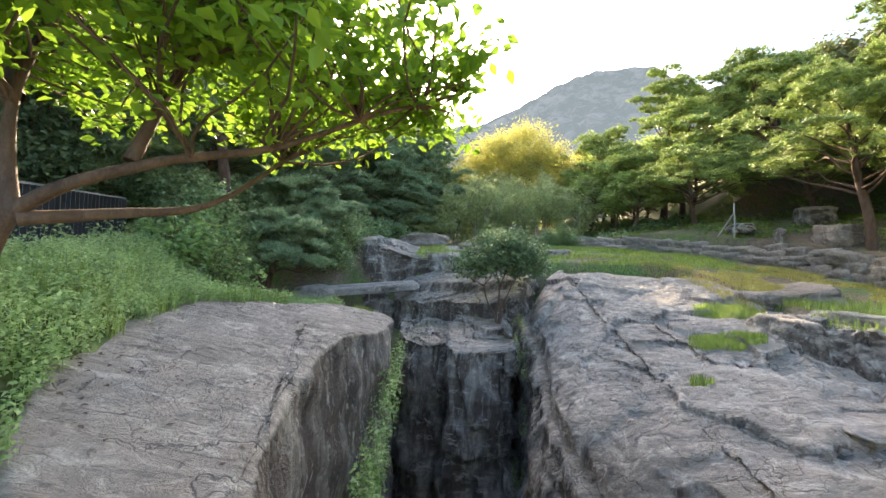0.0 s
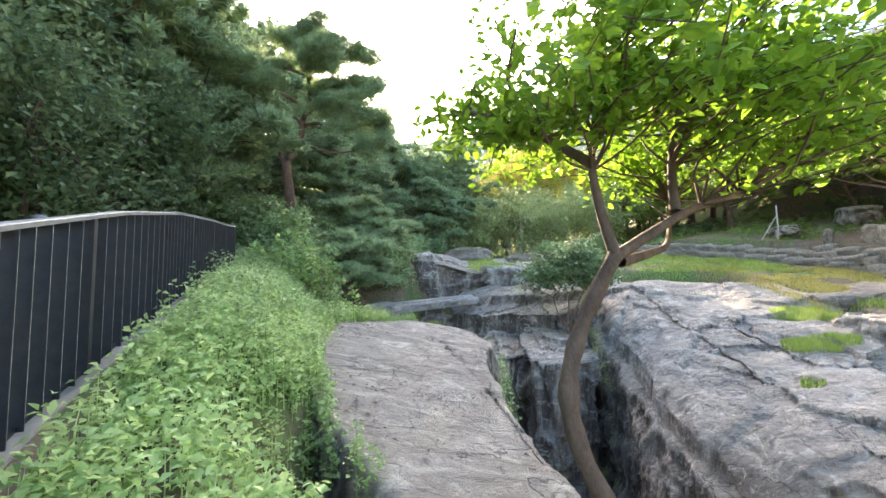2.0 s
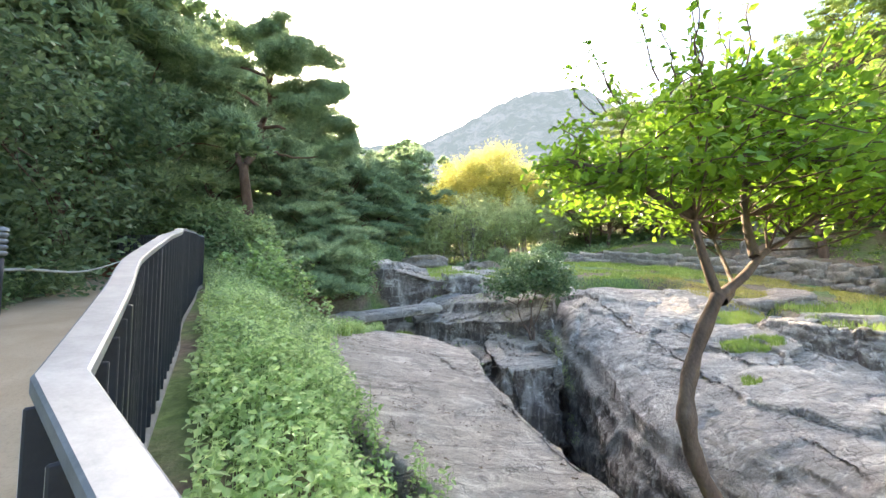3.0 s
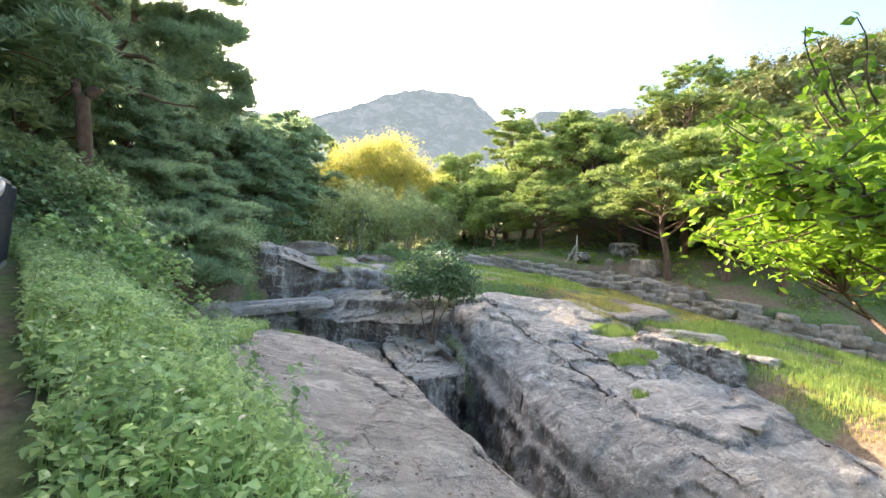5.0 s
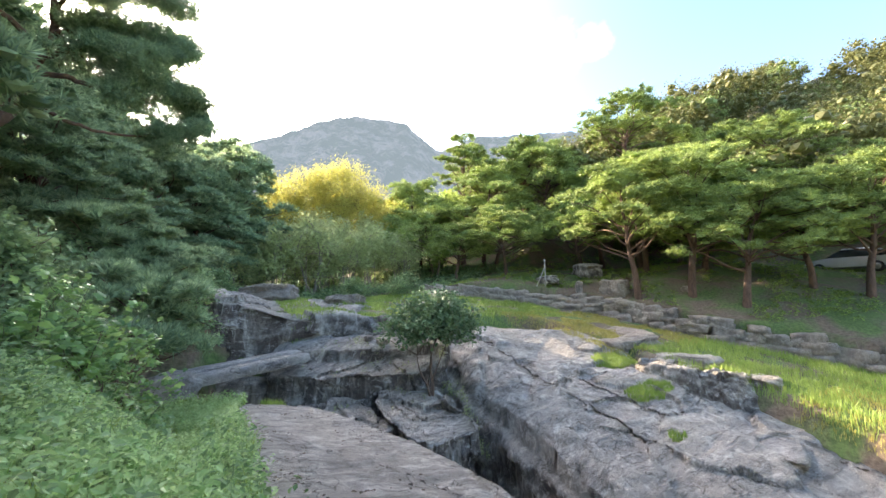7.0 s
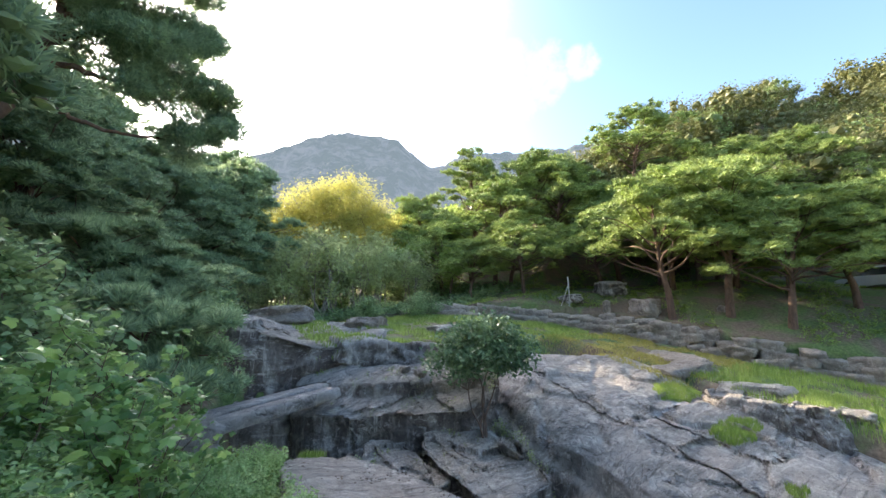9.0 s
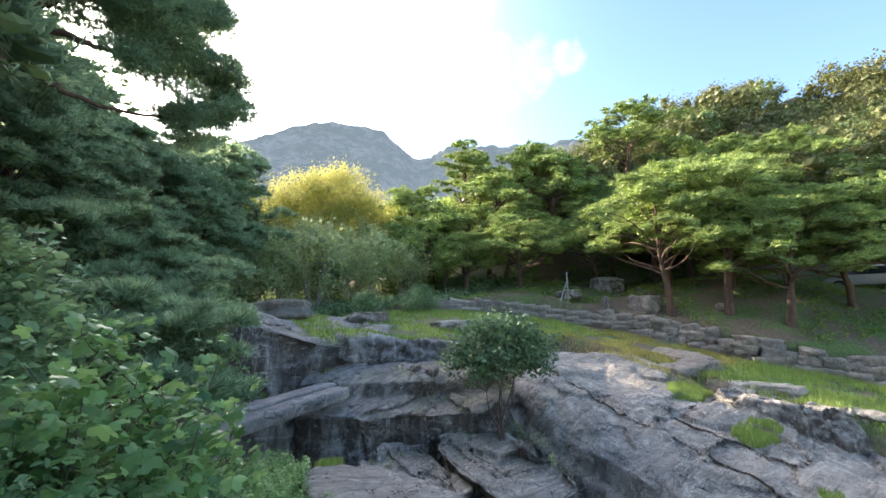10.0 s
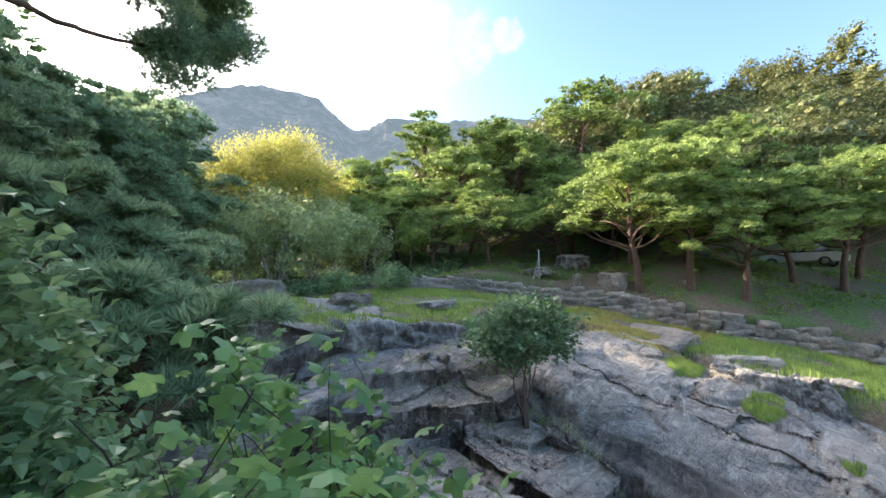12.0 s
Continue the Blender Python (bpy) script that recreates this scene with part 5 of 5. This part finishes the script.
boulder(16.2, 17.6, (1.5, 1.2, 1.0), 1, "pale boulder in the sun on the terrace edge")
boulder(15.1, 19.2, (0.5, 0.4, 0.75), 2, "small upright grey stone on the terrace")
boulder(18.3, 14.6, (0.6, 0.4, 0.35), 3, "small pale stone lying under the pines")
boulder(18.4, 21.2, (2.2, 1.4, 1.1), 4, "large dark boulder in pine shade", GRANITE)
boulder(15.0, 21.7, (1.7, 0.9, 0.6), 5, "flat mossy boulder beside the stake", GRANITE)
boulder(6.9, 6.95, (1.7, 0.8, 0.22), 6, "thin pale slab lying on the dome", CUT_STONE, 0.35, "flat_stone")
boulder(10.2, 12.9, (2.6, 1.2, 0.6), 7, "sunlit rounded rock in dry grass", None, 0.62)
boulder(11.8, 14.0, (2.8, 1.3, 0.6), 8, "sunlit rounded rock in dry grass", None, 0.64)
boulder(10.4, 10.8, (2.0, 1.0, 0.5), 9, "low grey rock at the meadow edge", GRANITE, 0.6)
boulder(10.6, 8.6, (1.6, 0.9, 0.5), 10, "low grey rock at the meadow edge", GRANITE, 0.55)
boulder(9.0, 15.6, (2.4, 1.2, 0.6), 11, "low rock at the back of the dome", None, 0.5)
boulder(1.6, 21.0, (2.4, 1.5, 0.6), 12, "long pale outcrop in the upper grass")
boulder(-1.4, 22.8, (2.8, 2.2, 0.9), 13, "rounded rock outcrop at the grove edge")
boulder(4.6, 19.8, (1.9, 1.0, 0.4), 14, "flat pale outcrop in the upper grass", GRANITE)
boulder(-4.9, 15.0, (1.3, 0.9, 0.7), 15, "squat stone that props the beam", CUT_STONE, 0.2)
boulder(0.95, 15.6, (0.35, 0.3, 0.25), 16, "loose pale stone on the ledge")
boulder(0.6, 15.9, (0.3, 0.25, 0.2), 17, "loose pale stone on the ledge")


boulder(57.0, 17.5, (9.0, 7.0, 6.0), 18, "bare rock outcrop high among the hillside trees", GRANITE, 0.3, "rock_outcrop")


def beam_stone(off, lift, seed, label):
    a, b = np.array((-4.75, 15.05, 0.5)), np.array((-1.35, 16.45, 0.8))
    d = b - a
    me = stone_mesh("stone_beam", float(np.linalg.norm(d)) + 0.25, 0.46, 0.3, seed, CUT_STONE, 0.07)
    ob = new("stone_beam", me)
    side = np.array((-d[1], d[0], 0)) / np.hypot(d[0], d[1])
    mid = (a + b) / 2 + side * off
    ob.matrix_world = pose(mid[0], mid[1], mid[2] + lift, 0, -math.degrees(math.asin(d[2] / np.linalg.norm(d))), math.degrees(math.atan2(d[1], d[0])))
    tagged(ob, label, "stone beam", group="stone beams over the chasm")


beam_stone(-0.05, 0.0, 21, "long rough-hewn stone beam bridging the chasm")
beam_stone(0.44, 0.06, 22, "long rough-hewn stone beam bridging the chasm")


def terrace_wall():
    wall = tagged(thing("terrace_wall", (15.3, 16.3, float(land(15.0, 16.3)))), "dry-laid wall of large rough granite stones", "wall")
    base = np.array(wall.location)
    kinds = [stone_mesh("stone", 1.0, 0.7, 0.46, 30 + k, GRANITE_WARM, 0.3) for k in range(7)]
    line = curve_points(WALL[:9], 10)
    run = np.concatenate([[0], np.cumsum(np.linalg.norm(np.diff(line, axis=0), axis=1))])
    for course in range(3):
        s = rng.uniform(0, 0.5)
        while s < run[-1] - 4:
            w = rng.uniform(0.5, 1.15)
            x, y = np.interp(s + w / 2, run, line[:, 0]), np.interp(s + w / 2, run, line[:, 1])
            x2, y2 = np.interp(s + w / 2 + 0.3, run, line[:, 0]), np.interp(s + w / 2 + 0.3, run, line[:, 1])
            z = float(land(x - 0.35, y)) + 0.1 + 0.35 * course
            if not (course == 2 and (rng.random() < 0.2 or y > 19)):
                ob = new("stone", kinds[rng.integers(7)])
                ob.parent = wall
                turn = math.degrees(math.atan2(y2 - y, x2 - x))
                m = pose(x - base[0] + 0.1 * course + rng.normal(0, 0.05), y - base[1] + rng.normal(0, 0.05), z - base[2] + rng.normal(0, 0.03), rng.normal(0, 5), rng.normal(0, 5), turn + rng.normal(0, 8))
                ob.matrix_basis = m @ Matrix.Diagonal((w * 1.14, rng.uniform(0.9, 1.4), rng.uniform(0.85, 1.15), 1))
            s += w * 0.98


terrace_wall()


PALE_WOOD = plain_material("bare_wood", (0.42, 0.39, 0.35), (0.6, 0.56, 0.5), 12, 0.8, 0.4, 0.004)


def stake():
    z = surf(14.4, 21.2)
    ob = tagged(thing("stake", (14.4, 21.2, z)), "pale wooden stake with a leaning brace", "stake")
    part("post", mesh_of("post", *tube([(0, 0, -0.2), (0.02, 0, 0.7), (-0.03, 0, 1.75)], [0.04, 0.038, 0.035], 8), PALE_WOOD), None, ob)
    part("brace", mesh_of("brace", *tube([(-0.95, -0.2, 0.0), (-0.5, -0.1, 0.6), (-0.02, 0, 1.25)], [0.025, 0.024, 0.022], 7), PALE_WOOD), None, ob)


stake()


def bollard():
    y = 5.2
    x = float(fence_x(y)) - 2.15
    ob = tagged(thing("bollard_lamp", (x, y, surf(x, y))), "low round metal path lamp with louvre rings", "lamp")
    part("post", mesh_of("post", *tube([(0, 0, -0.05), (0, 0, 0.5), (0, 0, 0.72)], [0.06, 0.06, 0.06], 16), PAINT), None, ob)
    for k in range(4):
        z = 0.75 + 0.075 * k
        part("ring", mesh_of("ring", *tube([(0, 0, z), (0, 0, z + 0.02), (0, 0, z + 0.045), (0, 0, z + 0.06)], [0.065, 0.085, 0.085, 0.065], 16), RAIL), None, ob)
    part("cap", mesh_of("cap", *tube([(0, 0, 1.05), (0, 0, 1.09), (0, 0, 1.11)], [0.085, 0.085, 0.03], 16), RAIL), None, ob)


bollard()


RUST = plain_material("rusty_steel", (0.16, 0.06, 0.03), (0.3, 0.12, 0.06), 7, 0.85, 0.4, 0.004)


def path_step():
    """A rusty steel riser across the path where it steps up."""
    bm = bmesh.new()
    bmesh.ops.create_cube(bm, size=1)
    for v in bm.verts:
        v.co = (v.co.x * 2.2, v.co.y * 0.1, v.co.z * 0.6)
    bmesh.ops.bevel(bm, geom=bm.edges[:], offset=0.01, segments=1, affect="EDGES")
    ob = part("path_step", bm, RUST)
    ob.matrix_world = pose(-9.3, 10.4, float(path_z(10.4)) + 0.22, 0, 0, -20)
    tagged(ob, "rust-brown steel riser across the gravel path", "step")


path_step()
stick = new("fallen_branch", mesh_of("fallen_branch", *tube(curve_points([(-8.7, 5.2, 2.0), (-8.2, 5.9, 2.12), (-7.8, 6.5, 2.1), (-7.5, 7.0, 2.3)], 5), [0.03 - 0.0015 * k for k in range(16)], 7), PALE_WOOD))
tagged(stick, "bare pale fallen branch leaning in the undergrowth", "branch")
GLASS = plain_material("dark_car_glass", (0.015, 0.018, 0.02), (0.03, 0.034, 0.038), 3, 0.08, 0.0, 0.001, own=True, spec=0.6)
SILVER = plain_material("silver_car_paint", (0.6, 0.61, 0.62), (0.68, 0.69, 0.7), 2, 0.28, 0.0, 0.001, own=True, metal=0.3)
RUBBER = plain_material("tyre_rubber", (0.02, 0.02, 0.02), (0.04, 0.04, 0.04), 20, 0.85, 0.3, 0.003, own=True)


def prism(outline, half, inset=0.0):
    """A side outline (x, z) drawn out to both sides, drawn in towards the top by inset."""
    bm = bmesh.new()
    top = max(z for _, z in outline)
    low = min(z for _, z in outline)
    rows = []
    for side in (-1, 1):
        rows.append([bm.verts.new((x, side * (half - inset * (z - low) / (top - low)), z)) for x, z in outline])
    n = len(outline)
    for k in range(n):
        bm.faces.new((rows[0][k], rows[0][(k + 1) % n], rows[1][(k + 1) % n], rows[1][k]))
    bm.faces.new(rows[0][::-1])
    bm.faces.new(rows[1])
    bmesh.ops.recalc_face_normals(bm, faces=bm.faces[:])
    bmesh.ops.bevel(bm, geom=bm.edges[:], offset=0.04, segments=2, affect="EDGES")
    return bm


def car(x, y, turn):
    ob = tagged(thing("car", (x, y, surf(x, y))), "silver car parked on the slope behind the pines", "car")
    ob.rotation_euler = (0, 0, radians(turn))
    part("body", prism([(-2.2, 0.35), (-2.25, 0.75), (-1.9, 0.92), (1.0, 0.95), (2.1, 0.78), (2.25, 0.5), (2.2, 0.3)], 0.88, 0.04), SILVER, ob)
    part("cabin", prism([(-1.7, 0.92), (-1.1, 1.4), (0.3, 1.44), (1.15, 0.95)], 0.8, 0.14), GLASS, ob, "dark glass")
    part("roof", prism([(-1.2, 1.39), (-1.05, 1.46), (0.25, 1.49), (0.4, 1.41)], 0.68, 0.03), SILVER, ob)
    for wx in (-1.35, 1.4):
        for wy in (-0.8, 0.8):
            wheel = part("wheel", mesh_of("tyre", *tube([(wx, wy - 0.1, 0.32), (wx, wy - 0.08, 0.32), (wx, wy + 0.08, 0.32), (wx, wy + 0.1, 0.32)], [0.26, 0.32, 0.32, 0.26], 20), RUBBER), None, ob)
            part("rim", mesh_of("rim", *tube([(wx, wy - 0.11, 0.32), (wx, wy, 0.32), (wx, wy + 0.11, 0.32)], [0.18, 0.2, 0.18], 14), RAIL), None, wheel)


car(30.0, 10.6, 80)


# ---- distance ----
def cards(points, size):
    n = len(points)
    v, f = leaves(points, size, long=1.3, up=0.35)
    v = v.reshape(n, 7, 3)[:, [0, 1, 5, 3]].reshape(-1, 3)
    tri = np.array([(0, 2, 1), (0, 3, 2)])
    return v, (np.arange(n)[:, None, None] * 4 + tri[None]).reshape(-1, 3)


def wood(name, label, count, where, radius, per, size, material, squash=0.8):
    """Far woodland: many crowns of leaf clumps with gaps."""
    pieces = []
    for _ in range(count):
        x, y = where()
        r = radius * rng.uniform(0.7, 1.3)
        z = float(land(x, y)) + r * rng.uniform(0.5, 1.4)
        clumps = 18
        u = rng.normal(0, 1, (clumps, 3))
        u /= np.linalg.norm(u, axis=1)[:, None]
        u[:, 2] = np.abs(u[:, 2]) * 1.2 - 0.3
        c = np.array((x, y, z)) + u * r * np.array((1, 1, squash)) * rng.uniform(0.5, 1.0, clumps)[:, None]
        k = per // clumps
        pieces.append(cores(c, r * rng.uniform(0.1, 0.17, clumps), 0.8))
        p = np.repeat(c, k, 0) + np.clip(rng.normal(0, r * 0.18, (clumps * k, 3)), -r * 0.27, r * 0.27)
        pieces.append(cards(p, size))
    v, f = merge(pieces)
    tagged(new(name, fast_mesh(name, v, f, material)), label, "woodland", kind="stuff")


def hill_spot():
    while True:
        az, r = radians(rng.uniform(36, 100)), rng.uniform(38, 150) ** 1.0
        x, y = -4.5 + r * math.sin(az), 4 + r * math.cos(az)
        if x > 24 and land(x, y) > 6 and x < (95 if y < 60 else 130):
            return x, y


def left_spot():
    x, y = rng.uniform(-60, -11), rng.uniform(-5, 90)
    return (x, y) if fence_x(y) - x > 6 else left_spot()


def valley_spot():
    return rng.uniform(-14, 40), rng.uniform(44, 110)


wood("hill_woodland", "mixed olive and brown-green wood on the hillside", 640, hill_spot, 3.2, 1000, 0.28, LEAF_WOOD, 1.15)
wood("pine_woodland", "dark pines scattered through the hillside wood", 200, hill_spot, 3.0, 800, 0.3, NEEDLE_FAR, 0.5)
wood("slope_woodland", "dense dark wood on the shaded slope", 170, left_spot, 3.2, 420, 0.45, LEAF_SHRUB)
wood("valley_woodland", "green wood filling the valley head", 190, valley_spot, 3.4, 420, 0.45, LEAF_WOOD)
wood("ridge_trees", "tall brownish trees standing on the skyline of the ridge", 7, lambda: (rng.uniform(84, 93), rng.uniform(8, 26)), 5.0, 1500, 0.5, LEAF_WOOD, 1.3)

# the third colour is haze, half mixed into the slope's own surface
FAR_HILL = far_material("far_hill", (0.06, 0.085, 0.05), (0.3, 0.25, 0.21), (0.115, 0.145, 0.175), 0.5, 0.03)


def mountain():
    """The far mountain and its side ridge: slopes that rise to an uneven skyline."""
    az = np.radians(np.linspace(-70, 110, 420))
    deg = np.degrees(az)
    ridge = 18.4 + 6.4 * np.exp(-np.abs((deg - 21.5) / np.where(deg < 21.5, 13.2, 9.8)) ** 2.5) + 0.7 * np.exp(-((deg - 27.0) / 2.0) ** 2) + 4.4 * step(30, 38, deg) - 5.0 * step(55, 75, deg) - 2.5 * step(-5, -40, deg)
    ridge = ridge + np.array([0.45 * fbm(d * 0.35, 1.0) + 0.22 * fbm(d * 2.2, 5.0, 0, 6) for d in deg])
    rows = 46
    verts, faces = [], []
    for j in range(rows):
        t = j / (rows - 1)
        r = 320 + 480 * t
        for i, a in enumerate(az):
            h = math.tan(radians(ridge[i])) * 800 * (t ** 1.35) * (1 + 0.1 * fbm(deg[i] * 0.16, t * 5, 2.0) * math.sin(math.pi * t)) + 6 * fbm(deg[i] * 0.9, t * 22, 7.0) * (0.3 + t) * (1 if j < rows - 1 else 0)
            verts.append((-4 + r * math.sin(a), 4 + r * math.cos(a), h - 30 * (1 - t)))
    n = len(az)
    for j in range(rows - 1):
        for i in range(n - 1):
            k = j * n + i
            faces.append((k, k + 1, k + n + 1, k + n))
    tagged(new("backdrop_mountain", mesh_of("backdrop_mountain", verts, faces, FAR_HILL)), "wooded mountain with bare rock faces and blue-grey haze painted in", "mountain", kind="structure")


mountain()
